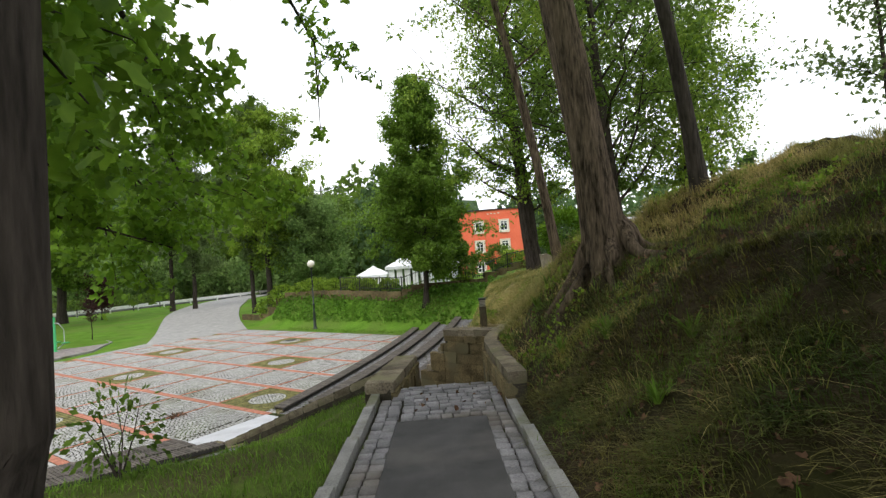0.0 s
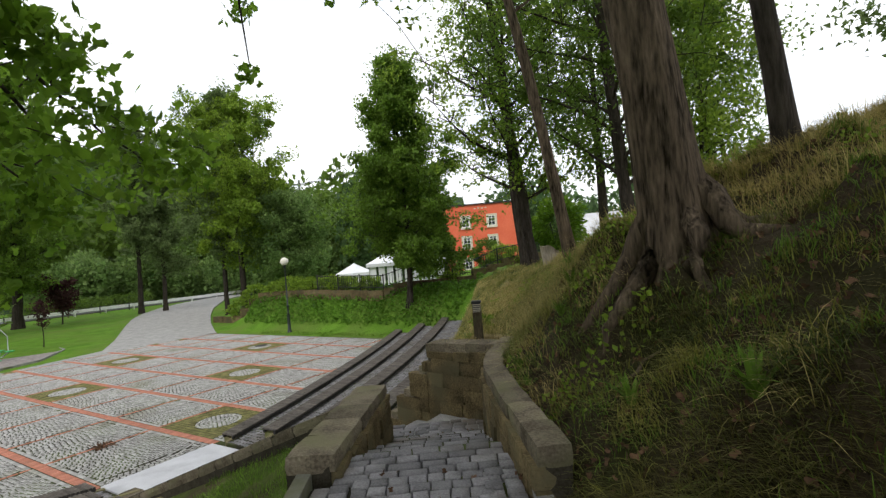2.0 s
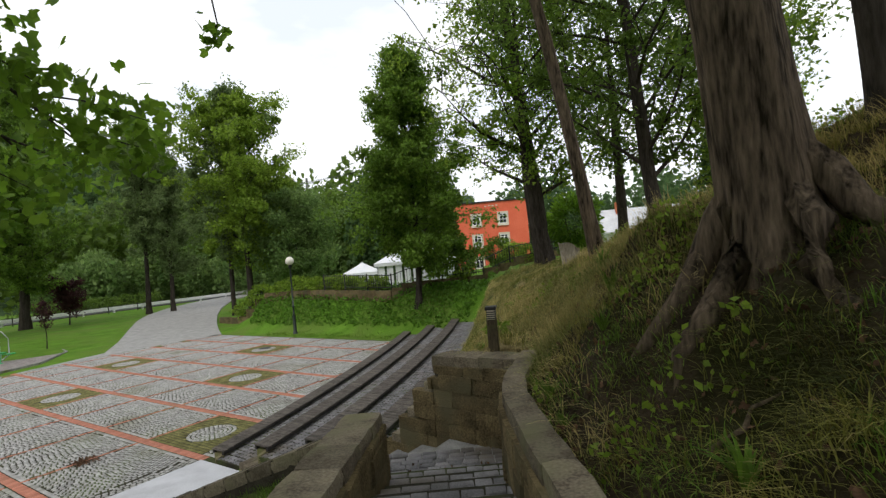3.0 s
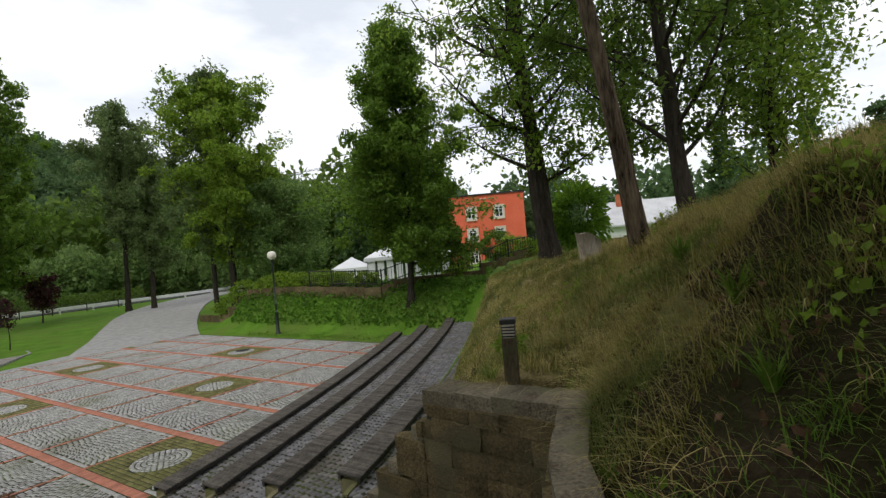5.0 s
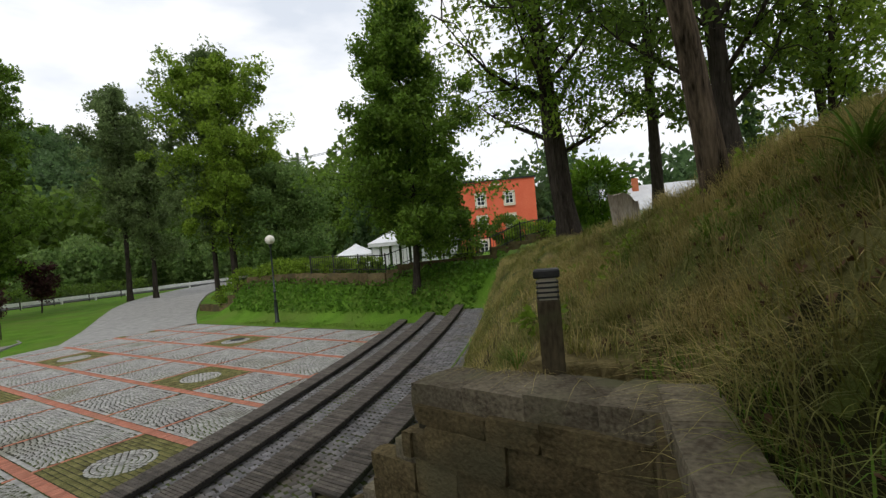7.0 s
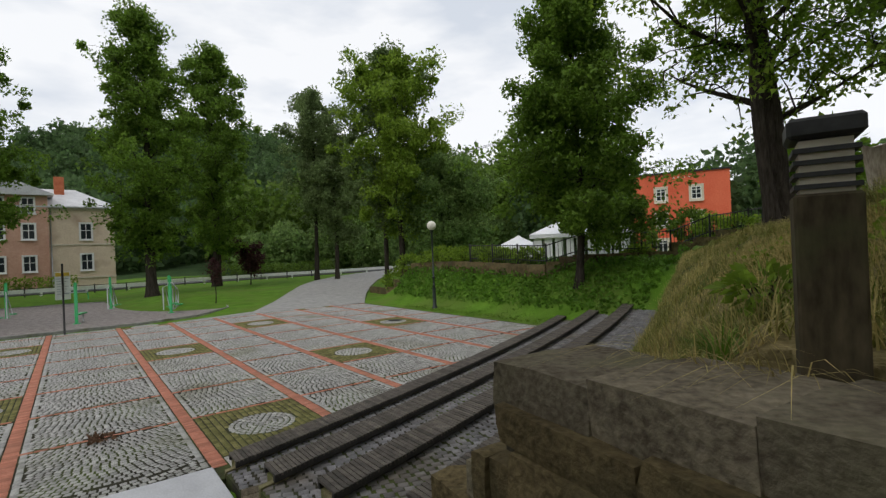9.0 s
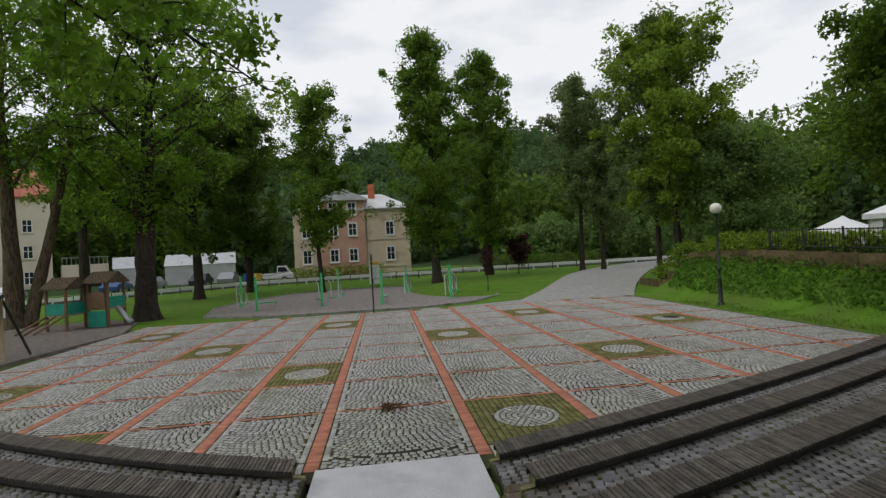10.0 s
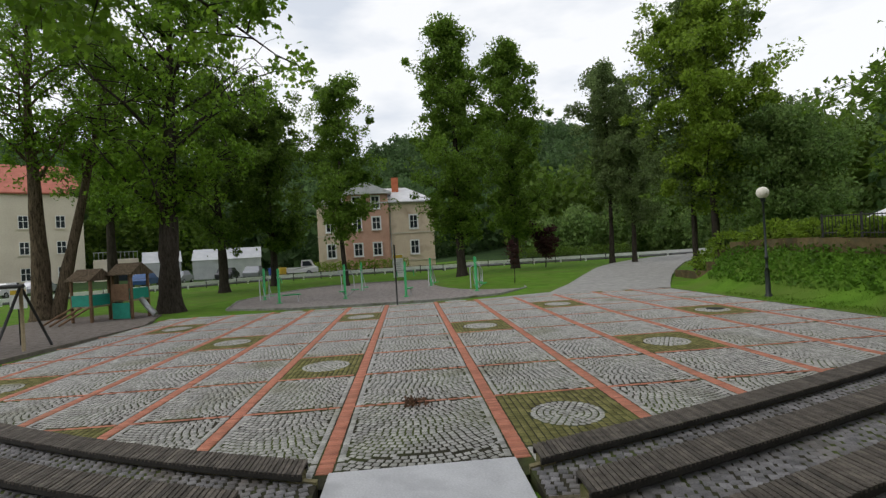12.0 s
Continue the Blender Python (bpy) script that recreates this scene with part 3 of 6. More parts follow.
def band(bm, k, v0, v1, back, front, z0, z1, n=40):
    """A solid curved band between two offsets from the front edge of row k."""
    rings = []
    for i in range(n + 1):
        v = v0 + (v1 - v0) * i / n
        u = arc(v) - ROW_STEP * (k - 1)
        (xa, ya), (xb, yb) = to_xy(u - back, v), to_xy(u - front, v)
        rings.append([bm.verts.new(c) for c in ((xa, ya, z0), (xb, yb, z0), (xb, yb, z1), (xa, ya, z1))])
    for r0, r1 in zip(rings, rings[1:]):
        for j in range(4):
            bm.faces.new((r0[j], r0[(j + 1) % 4], r1[(j + 1) % 4], r1[j]))
    bm.faces.new(rings[0][::-1])
    bm.faces.new(rings[-1])
    bmesh.ops.recalc_face_normals(bm, faces=bm.faces)
    return bm


def bench_row(k, v0, v1):
    top = 0.20 + RISE * (k - 1)
    root = tagged(empty("bench_row"), "long curved bench row of weathered dark wooden slats", "bench", "bench rows round the square")
    for off in (0.02, SEAT - 0.06):
        part("beam", band(bmesh.new(), k, v0, v1, off + 0.05, off, top - 0.09, top - 0.03), BEAM, root, "blackened timber beam")
    part("fascia", band(bmesh.new(), k, v0, v1, SEAT, SEAT - 0.03, top - 0.075, top - 0.008), BEAM, root)
    for end in (v0, v1):
        bm = bmesh.new()
        sgn = 1 if v1 > v0 else -1
        a = end + (0.03 if end == v0 else -0.2) * sgn
        band(bm, k, a, a + 0.17 * sgn, SEAT - 0.05, 0.04, top - 0.42, top - 0.09, 1)
        part("end_block", bm, BENCH_BASE, root, "mossy concrete end block")
    for v, u in row_points(k, v0, v1, 0.062):
        slope = (arc(v + 0.05) - arc(v - 0.05)) / 0.1
        x, y = to_xy(u - SEAT / 2, v)
        ob = new("slat", SLAT_ME)
        ob.parent = root
        ob.matrix_basis = Matrix.Translation((x, y, top - 0.015 + random.uniform(-0.003, 0.003))) @ turn_uv @ Matrix.Rotation(-math.atan(slope) * 0.0 + random.uniform(-0.012, 0.012), 4, "Z") @ Matrix.Diagonal((SEAT * random.uniform(0.98, 1.015), 0.047, 0.03, 1))
    return root


for k, v0, v1 in ((1, 8.52, 21.9), (2, 8.60, 22.3), (3, 8.72, 22.8), (4, 8.95, 12.2), (1, 5.84, -4.6), (2, 5.45, -4.4), (3, 5.3, -4.0)):
    bench_row(k, v0, v1)
terraces = []
for n, (k, v0, v1) in enumerate(((1, 8.40, 22.5), (2, 8.45, 22.9), (3, 8.5, 23.3), (4, 8.7, 23.3), (1, 6.0, -4.8), (2, 5.95, -4.6), (3, 5.9, -4.4))):
    z = 0.20 + RISE * (k - 1) - 0.13
    bm = band(bmesh.new(), k, v0, v1, ROW_STEP + 0.1, SEAT - 0.14, z - 0.45, z - 0.010)
    terraces.append(part("terrace_%d" % (n + 1), bm, JOINT))
    tagged(terraces[-1], "paved terrace between the bench rows", "terrace", kind="structure")
    bm = band(bmesh.new(), k, v0, v1 if k < 4 else 12.4, 0.34, 0.26, z - 0.4, z + 0.02)
    tagged(part("riser_%d" % (n + 1), bm, BENCH_BASE), "mossy concrete riser below a bench row", "riser", kind="structure")


# ---- trees ----
def leaves_mesh(name, centres, size, material, rnd, droop=0.3, lobed=False, single=False):
    """Many small leaves, each with its own tilt: folded quads, lobed fans, or for far crowns single triangles."""
    n = len(centres)
    c = np.asarray(centres, np.float64)
    g = np.random.RandomState(rnd)
    a = g.normal(size=(n, 3))
    a[:, 2] -= droop
    a /= np.linalg.norm(a, axis=1)[:, None]
    b = np.cross(a, g.normal(size=(n, 3)))
    b /= np.linalg.norm(b, axis=1)[:, None] + 1e-9
    s = size * g.uniform(0.6, 1.3, n)[:, None]
    nor = np.cross(a, b)
    if lobed:
        # Five-pointed leaf as a fan round its stalk
        ang = np.radians([-150, -100, -55, -28, 0, 28, 55, 100, 150])
        rad = np.array([0.30, 0.62, 0.38, 0.85, 1.0, 0.85, 0.38, 0.62, 0.30])
        ring = [c + s * (r * np.cos(t) * a + r * np.sin(t) * b + 0.12 * abs(np.sin(t)) * nor) * 0.6 for t, r in zip(ang, rad)]
        v = np.stack([c - s * a * 0.05] + ring, 1).reshape(-1, 3)
        k = np.arange(n)[:, None] * 10
        f = np.concatenate([np.concatenate([k, k + i, k + i + 1], 1) for i in range(1, 9)])
        return raw_mesh(name, v, f, material)
    if single:
        v = np.stack([c - 0.45 * s * a - 0.3 * s * b, c + 0.55 * s * a, c - 0.3 * s * a + 0.42 * s * b], 1).reshape(-1, 3)
        return raw_mesh(name, v, np.arange(3 * n).reshape(-1, 3), material)
    v = np.stack([c - 0.5 * s * a, c + 0.33 * s * b + 0.1 * s * nor, c + 0.55 * s * a, c - 0.33 * s * b + 0.1 * s * nor], 1).reshape(-1, 3)
    k = np.arange(n)[:, None] * 4
    return raw_mesh(name, v, np.concatenate([k, k + 1, k + 2, k + 3], 1), material)


def tree(x, y, height, girth, crown, leaves, material, label, seed, base=None, lean=(0, 0), bark=None, size=0.3, start=0.3, limbs=16, shape="oval", bare=0.0, group="", clump=0.8, spread_low=1.0, roots=False):
    """A trunk with tapered limbs and twigs, and a crown of leaf clumps round the twigs. crown: its half width."""
    rnd = random.Random(seed)
    z = ground_z(x, y) - 0.1 if base is None else base
    root = tagged(empty("tree", x, y, z), label, "tree", group)
    bm = bmesh.new()
    n = 12
    sway = [(rnd.uniform(-1, 1), rnd.uniform(-1, 1)) for _ in range(3)]

    def stem(f):
        w = height * 0.012
        return Vector((lean[0] * f * height + w * (sway[0][0] * math.sin(3 * f) + sway[1][0] * math.sin(7 * f)), lean[1] * f * height + w * (sway[0][1] * math.sin(3 * f) + sway[1][1] * math.sin(7 * f)), f * height))

    fr = [-0.05, 0, 0.012, 0.03, 0.06] + [0.1 + 0.88 * i / n for i in range(n + 1)]
    rr = [girth * (1.45 if f <= 0 else 1.22 if f < 0.02 else 1.08 if f < 0.05 else max(0.04, 1 - 0.93 * f)) for f in fr]
    tube(bm, [stem(f) for f in fr], rr, 14, True, 0.22)
    if roots:
        for k in range(7):
            t = k * 0.9 + rnd.uniform(-0.2, 0.2)
            d = Vector((math.cos(t), math.sin(t), 0))
            out = []
            for i in range(6):
                r = girth * (0.3 + i * 0.62)
                px, py = x + d.x * r + 0.05 * math.sin(i * 2 + k), y + d.y * r + 0.05 * math.cos(i * 2 + k)
                out.append((px - x, py - y, ground_z(px, py) - z + (0.62, 0.34, 0.14, 0.05, 0.0, -0.08)[i]))
            tube(bm, out, [girth * 0.46 * (1 - i / 6.8) for i in range(6)], 7, True, 0.3)
    tips = []
    for k in range(limbs):
        f = start + (0.96 - start) * (k + rnd.random()) / limbs
        g = (f - start) / (1 - start)
        if shape == "oval":
            reach = crown * (0.45 + 0.65 * math.sin(math.pi * min(1, g * 0.9 + 0.12)))
        elif shape == "cone":
            reach = crown * (1.12 - g) * (0.65 + 0.35 * min(1, g * 6))
        else:
            reach = crown * (0.6 + 0.5 * math.sin(math.pi * (g * 0.8 + 0.2)))
        reach *= rnd.uniform(0.75, 1.15) * (spread_low if g < 0.25 else 1)
        t = k * 2.4 + rnd.uniform(-0.4, 0.4)
        up = rnd.uniform(0.35, 1.2) if shape != "cone" else rnd.uniform(0.0, 0.55)
        p0 = stem(f)
        d = Vector((math.cos(t), math.sin(t), up)).normalized()
        pts, p = [p0], p0
        for i in range(4):
            d = (d + Vector((rnd.uniform(-0.25, 0.25), rnd.uniform(-0.25, 0.25), rnd.uniform(-0.1, 0.15)))).normalized()
            p = p + d * reach / 4
            pts.append(p)
        r0 = max(0.02, girth * 0.33 * (1 - f * 0.75))
        tube(bm, pts, [r0 * (1 - 0.22 * i) for i in range(5)], 6, False)
        for i in (1, 2, 3, 4):
            for _ in range(3):
                q = pts[i] + Vector((rnd.gauss(0, 1), rnd.gauss(0, 1), rnd.gauss(0.15, 0.7))) * reach * 0.24
                tube(bm, [pts[i], (pts[i] + q) / 2 + Vector((0, 0, 0.05 * reach)), q], [r0 * 0.3, r0 * 0.2, r0 * 0.08], 4, False)
                tips.append(q)
            tips.append(pts[i])
    tips += [stem(0.9), stem(0.95), stem(1.0)]
    part("trunk", bm, bark or BARK_DARK, root)
    if leaves:
        g = np.random.RandomState(seed)
        tp = np.array([list(t) for t in tips])
        keep = g.permutation(len(tp))[: max(4, int(len(tp) * (1 - bare)))]
        # Uneven clumps: some twigs carry many leaves and some few, round and between them
        leaves = int(leaves * 1.6)
        share = g.gamma(1.8, 1.0, len(keep))
        pick = g.choice(len(keep), leaves, p=share / share.sum())
        which = keep[pick]
        wide = (clump * g.uniform(0.5, 1.35, len(keep)))[pick][:, None]
        off = g.normal(size=(leaves, 3))
        off *= np.array([1, 1, 0.8]) * wide * (g.uniform(0.0, 1.0, (leaves, 1)) ** 0.5) / np.linalg.norm(off, axis=1)[:, None]
        part("crown", leaves_mesh("crown", tp[which] + off, size * 0.92, LEAF[material], seed, single=True), None, root)
    return root


P, Q = "broadleaf tree with dark bark and full green crown", "trees round the square"
# On the hillside
tree(2.2, 6.05, 16, 0.255, 5.5, 12000, "mid", "large old tree with ridged grey bark and bare roots", 11, lean=(-0.15, 0.02), bark=BARK, size=0.122, start=0.36, limbs=20, clump=0.55, roots=True)
tree(2.85, 11.2, 15, 0.115, 3.2, 6500, "mid", "slender grey-barked leaning tree on the grassy bank", 12, lean=(-0.17, 0.0), bark=BARK, size=0.144, start=0.30, limbs=18, clump=0.55)
tree(4.5, 22.4, 17, 0.34, 4.4, 11500, "mid", "tall dark-barked tree on the bank with leafy crown", 13, lean=(-0.06, 0), size=0.173, start=0.16, limbs=30, clump=0.6)
tree(4.2, 21.9, 14, 0.16, 2.6, 8000, "maple", "slim sapling growing beside a thicker trunk", 131, lean=(-0.03, 0), size=0.158, start=0.25, limbs=16)
tree(6.3, 16.4, 16, 0.21, 4.8, 17000, "dark", "dark tree on the hillside with spreading leafy limbs", 14, lean=(-0.04, 0), size=0.158, start=0.10, limbs=34, clump=0.6)
tree(4.1, 7.3, 14, 0.12, 3.0, 8000, "mid", "thin dark tree leaning on the upper bank", 15, lean=(-0.2, 0.03), size=0.144, start=0.30, limbs=16, clump=0.55)
tree(11.5, 20.5, 14, 0.14, 2.8, 5000, "tall", "young tree with light foliage on the hilltop", 16, lean=(-0.08, 0), size=0.18, start=0.22, limbs=20)
tree(12.5, 21.5, 13, 0.12, 2.6, 4200, "tall", "young tree with light foliage on the hilltop", 17, lean=(-0.08, 0), size=0.18, start=0.22, limbs=18)
tree(9.2, 17.5, 8, 0.09, 2.2, 4500, "mid", "low spreading young tree on the hilltop", 161, size=0.16, start=0.08, limbs=20, clump=0.6)
tree(13.0, 13.5, 11, 0.08, 2.6, 3200, "pale", "wispy pale birch-like tree on the hilltop", 18, size=0.2, start=0.3, limbs=12)
tree(9.0, 26.0, 15, 0.25, 4.4, 9000, "dark", P, 19, size=0.216, start=0.25, limbs=18)
for k, (x, y, h) in enumerate(((17, 26, 5), (19, 24, 4.5), (21, 27, 5.5), (16, 31, 6), (23, 23, 5), (25, 26, 6))):
    tree(x, y, h, 0.06, 1.1, 1200, "forest", "small dark conifer on the ridge", 60 + k, size=0.3, start=0.08, limbs=16, shape="cone", group="conifers on the ridge", clump=0.35)
# Beyond the bank
tree(-0.75, 29.2, 13.6, 0.17, 3.4, 51000, "tall", "dense dark green tree before a low wall", 20, size=0.187, start=0.12, limbs=34, shape="cone", clump=0.7)
tree(-14.7, 43.9, 17.2, 0.26, 4.6, 25200, "mid", P, 21, size=0.27, start=0.2, limbs=24, group=Q)
tree(-16.6, 45.2, 18.5, 0.2, 3.6, 16800, "pale", P, 22, size=0.27, start=0.25, limbs=20, group=Q)
tree(-11.0, 44.5, 8.0, 0.16, 3.6, 23100, "willow", "bushy pale green willow with hanging foliage", 23, size=0.23, start=0.05, limbs=26, clump=0.9)
tree(-27.5, 52.0, 18.5, 0.24, 3.6, 15750, "pale", "tall airy tree with sparse pale foliage", 24, size=0.28, start=0.3, limbs=20, clump=0.8)
tree(-25.2, 52.0, 15, 0.22, 3.0, 13650, "pale", "tall airy tree with sparse pale foliage", 25, size=0.28, start=0.25, limbs=18)
tree(-33.0, 37.7, 21.5, 0.40, 3.5, 29400, "tall", "tall dense tree with dark green crown", 26, size=0.28, start=0.12, limbs=32, group=Q)
tree(-34.3, 45.8, 22.5, 0.38, 3.3, 25200, "tall", "tall dense tree with dark green crown", 27, size=0.30, start=0.14, limbs=28, group=Q)
tree(-39.3, 30.0, 17.5, 0.22, 3.3, 14700, "tall", "slender tree with leafy crown before a house", 28, size=0.27, start=0.2, limbs=20, group=Q)
tree(-32.3, 15.1, 19, 0.62, 6.0, 14000, "maple", "massive dark-trunked tree with a broad drooping crown", 29, lean=(0.02, 0.04), size=0.27, start=0.24, limbs=30, group=Q, spread_low=0.8)
tree(-36.4, 9.5, 18, 0.5, 5.0, 5500, "maple", "thick forked tree with leaning trunks beside the playground", 30, lean=(0.02, 0.0), bark=BARK, size=0.25, start=0.42, limbs=22)
tree(-36.2, 10.1, 17, 0.35, 4.0, 3800, "maple", "leaning second trunk of a forked tree", 301, lean=(0.0, 0.2), bark=BARK, size=0.25, start=0.45, limbs=16)
tree(-46.5, 22.0, 18, 0.42, 4.8, 18900, "dark", P, 31, size=0.31, start=0.2, limbs=24, group=Q)
tree(-48.0, 27.0, 17, 0.36, 4.4, 18900, "dark", P, 32, size=0.31, start=0.2, limbs=24, group=Q)
tree(-47.0, 14.0, 19, 0.4, 4.6, 8000, "tall", P, 33, size=0.31, start=0.3, limbs=20, group=Q)
tree(-25.0, 4.0, 16, 0.4, 5.0, 5500, "maple", P, 34, size=0.23, start=0.42, limbs=24, group=Q)
tree(-23.4, 33.8, 2.9, 0.035, 0.6, 350, "purple", "small young tree with sparse leaves on the lawn", 35, size=0.16, start=0.4, limbs=8, clump=0.25)
tree(-31.5, 47.0, 3.6, 0.06, 1.3, 2500, "purple", "purple-leaved ornamental tree by the road", 36, size=0.22, start=0.3, limbs=14, clump=0.4)
# Close to the walk
# Two unseen trees behind the start, added so their crowns shade the bank
tree(4.6, -1.8, 14, 0.24, 5.5, 22000, "mid", "unseen tall tree whose broad crown is added to shade the bank", 38, start=0.3, limbs=22, size=0.17, clump=0.6)
tree(1.0, -5.0, 14, 0.26, 5.0, 18000, "maple", "unseen tall tree beside the path, added to shade the bank", 39, start=0.34, limbs=22, size=0.17, clump=0.6)
tree(-1.52, 1.34, 13, 0.27, 4.5, 27200, "maple", "dark trunk of a maple beside the path", 37, base=2.2, bark=BARK_DARK, start=0.42, limbs=20, size=0.122)


def leafy_bough(label, points, girth, seed, leaves, size, material, spread):
    """An overhanging branch with its own twigs and lobed leaves."""
    rnd = random.Random(seed)
    root = tagged(empty("overhanging_branch", *points[0]), label, "branch", "overhanging maple branches")
    o = Vector(points[0])
    pts = [Vector(p) - o for p in points]
    bm = bmesh.new()
    tube(bm, pts, [girth * (1 - 0.8 * i / (len(pts) - 1)) for i in range(len(pts))], 7)
    spots = []
    for a, b in zip(pts, pts[1:]):
        for i in range(5):
            p = a.lerp(b, (i + rnd.random()) / 5)
            q = p + Vector((rnd.gauss(0, 1), rnd.gauss(0, 1), rnd.gauss(-0.25, 0.6))) * spread
            tube(bm, [p, (p + q) / 2 + Vector((0, 0, 0.05)), q], [girth * 0.3, girth * 0.2, girth * 0.07], 4, False)
            for k in range(6):
                spots.append(p.lerp(q, 0.4 + 0.12 * k))
    part("bough", bm, BARK_DARK, root)
    g = np.random.RandomState(seed)
    sp = np.array([list(s) for s in spots])
    c = sp[g.randint(0, len(sp), leaves)] + g.normal(size=(leaves, 3)) * spread * 0.22
    part("leaves", leaves_mesh("leaves", c, size, LEAF[material], seed, 0.5, True), None, root)
    return root


M = "maple branch with broad lobed green leaves overhanging the grass"
leafy_bough(M, [(-1.6, 1.3, 6.2), (-2.6, 4.0, 6.3), (-3.6, 6.6, 5.9), (-4.2, 8.8, 5.3)], 0.05, 71, 1500, 0.15, "maple", 0.7)
leafy_bough(M, [(-1.6, 1.3, 5.4), (-2.9, 3.2, 5.5), (-3.9, 5.0, 5.2), (-4.3, 6.6, 4.7)], 0.05, 72, 1500, 0.15, "maple", 0.65)
leafy_bough(M, [(-1.7, 1.4, 4.9), (-3.0, 3.0, 5.0), (-3.9, 4.6, 4.75), (-3.4, 6.4, 4.35)], 0.04, 73, 1300, 0.15, "maple", 0.55)
leafy_bough(M, [(-1.7, 1.4, 7.0), (-3.4, 5.0, 7.4), (-5.5, 8.0, 7.0), (-7.5, 10.5, 6.4)], 0.06, 74, 2000, 0.17, "maple", 0.9)
leafy_bough(M, [(-1.6, 1.5, 7.4), (-1.7, 4.5, 7.6), (-1.5, 7.0, 7.2), (-1.75, 8.2, 6.3)], 0.035, 75, 420, 0.15, "maple", 0.4)
leafy_bough(M, [(-8.5, 5.5, 8.5), (-7.6, 7.6, 7.2), (-6.9, 9.0, 6.2), (-6.4, 10.0, 5.5)], 0.05, 76, 1500, 0.16, "maple", 0.7)
leafy_bough(M, [(-1.7, 1.4, 6.6), (-2.8, 4.6, 6.5), (-3.2, 6.6, 5.8), (-2.9, 7.8, 5.1)], 0.04, 78, 1500, 0.15, "maple", 0.6)
leafy_bough(M, [(-1.7, 1.4, 6.0), (-3.6, 4.4, 6.0), (-4.2, 6.6, 5.6), (-4.0, 8.0, 4.8)], 0.04, 79, 1700, 0.15, "maple", 0.65)
leafy_bough(M, [(-10.0, 7.0, 9.0), (-9.5, 9.5, 8.0), (-9.5, 11.5, 7.0), (-9.8, 13.0, 6.4)], 0.06, 77, 1800, 0.17, "maple", 0.9)

# ---- woods on the far slopes ----
def woods(name, spots, seed, material, label, per=420, size=1.0):
    g = np.random.RandomState(seed)
    out = []
    for x, y, h, w in spots:
        z = ground_z(x, y)
        p = g.normal(size=(per, 3))
        p /= np.linalg.norm(p, axis=1)[:, None]
        p *= g.uniform(0.75, 1.05, (per, 1))
        lump = 1 + 0.25 * np.sin(p[:, :1] * 5 + x) * np.cos(p[:, 1:2] * 4 + y)
        p = p * lump * np.array([w, w, h * 0.52]) + np.array([x, y, z + h * 0.5])
        out.append(p)
    return tagged(new(name, leaves_mesh(name, np.concatenate(out), size, LEAF[material], seed)), label, "trees", kind="stuff")


rnd = random.Random(5)
spots = [(rnd.uniform(-260, -80), rnd.uniform(-80, 320), rnd.uniform(9, 17), rnd.uniform(3.5, 6)) for _ in range(1100)]
woods("far_woods", [q for q in spots if q[0] < -98 or not -12 < q[1] < 38], 91, "forest", "dense mixed woods covering the far hillside", 230, 1.9)
spots = [(rnd.uniform(-75, -8), rnd.uniform(74, 150), rnd.uniform(9, 18), rnd.uniform(3, 5.5)) for _ in range(130)]
woods("woods_edge", spots, 92, "dark", "dark conifer and broadleaf woods behind the park", 420, 1.3)
spots = [(rnd.uniform(-56, -10), rnd.uniform(70, 80), rnd.uniform(4.5, 8), rnd.uniform(2.2, 3.4)) for _ in range(34)]
woods("thicket", spots, 93, "willow", "pale green willow thicket beside the road", 650, 0.6)
spots = [(rnd.uniform(-9, 6), rnd.uniform(66, 90), rnd.uniform(12, 17), rnd.uniform(3, 4.5)) for _ in range(16)] + [(rnd.uniform(12, 60), rnd.uniform(60, 110), rnd.uniform(6, 11), rnd.uniform(3, 5)) for _ in range(46)]
woods("house_trees", spots, 94, "forest", "trees standing behind the red house", 520, 0.9)
spots = [(rnd.uniform(-104, -92), rnd.uniform(-20, 34), rnd.uniform(10, 18), rnd.uniform(3.5, 5.5)) for _ in range(40)]
woods("street_trees", spots, 95, "dark", "dark trees lining the far side of the street", 520, 0.9)


# ---- houses ----
def window_parts(parent, m, s, z, w, h, surround, trim=0.16, bars=(1, 1)):
    """A window on a wall whose plane is x along, -y out: surround, frame with bars, and glass."""
    bm = bmesh.new()
    for sx, sz, bw, bh in ((0, h / 2 + trim / 2, w + 2 * trim, trim), (0, -h / 2 - trim / 2, w + 2 * trim, trim), (-w / 2 - trim / 2, 0, trim, h), (w / 2 + trim / 2, 0, trim, h)):
        box(bm, s + sx, -0.03, z + sz, bw, 0.14, bh, m)
    win = part("window", bm, surround, parent)
    bm = bmesh.new()
    for sx, sz, bw, bh in ((0, h / 2 - 0.04, w, 0.08), (0, -h / 2 + 0.04, w, 0.08), (-w / 2 + 0.04, 0, 0.08, h - 0.16), (w / 2 - 0.04, 0, 0.08, h - 0.16)):
        box(bm, s + sx, -0.02, z + sz, bw, 0.08, bh, m)
    for i in range(bars[0]):
        box(bm, s - w / 2 + w * (i + 1) / (bars[0] + 1), -0.018, z, 0.07, 0.07, h - 0.16, m)
    for i in range(bars[1]):
        box(bm, s, -0.016, z - h / 2 + h * (i + 1) / (bars[1] + 1) + 0.1, w - 0.16, 0.06, 0.06, m)
    part("frame", bm, WHITE, win)
    part("pane", box(bmesh.new(), s, -0.012, z, w - 0.02, 0.02, h - 0.02, m), PANE, win)
    part("sill", box(bmesh.new(), s, -0.10, z - h / 2 - trim, w + 0.3, 0.16, 0.06, m), surround, win)


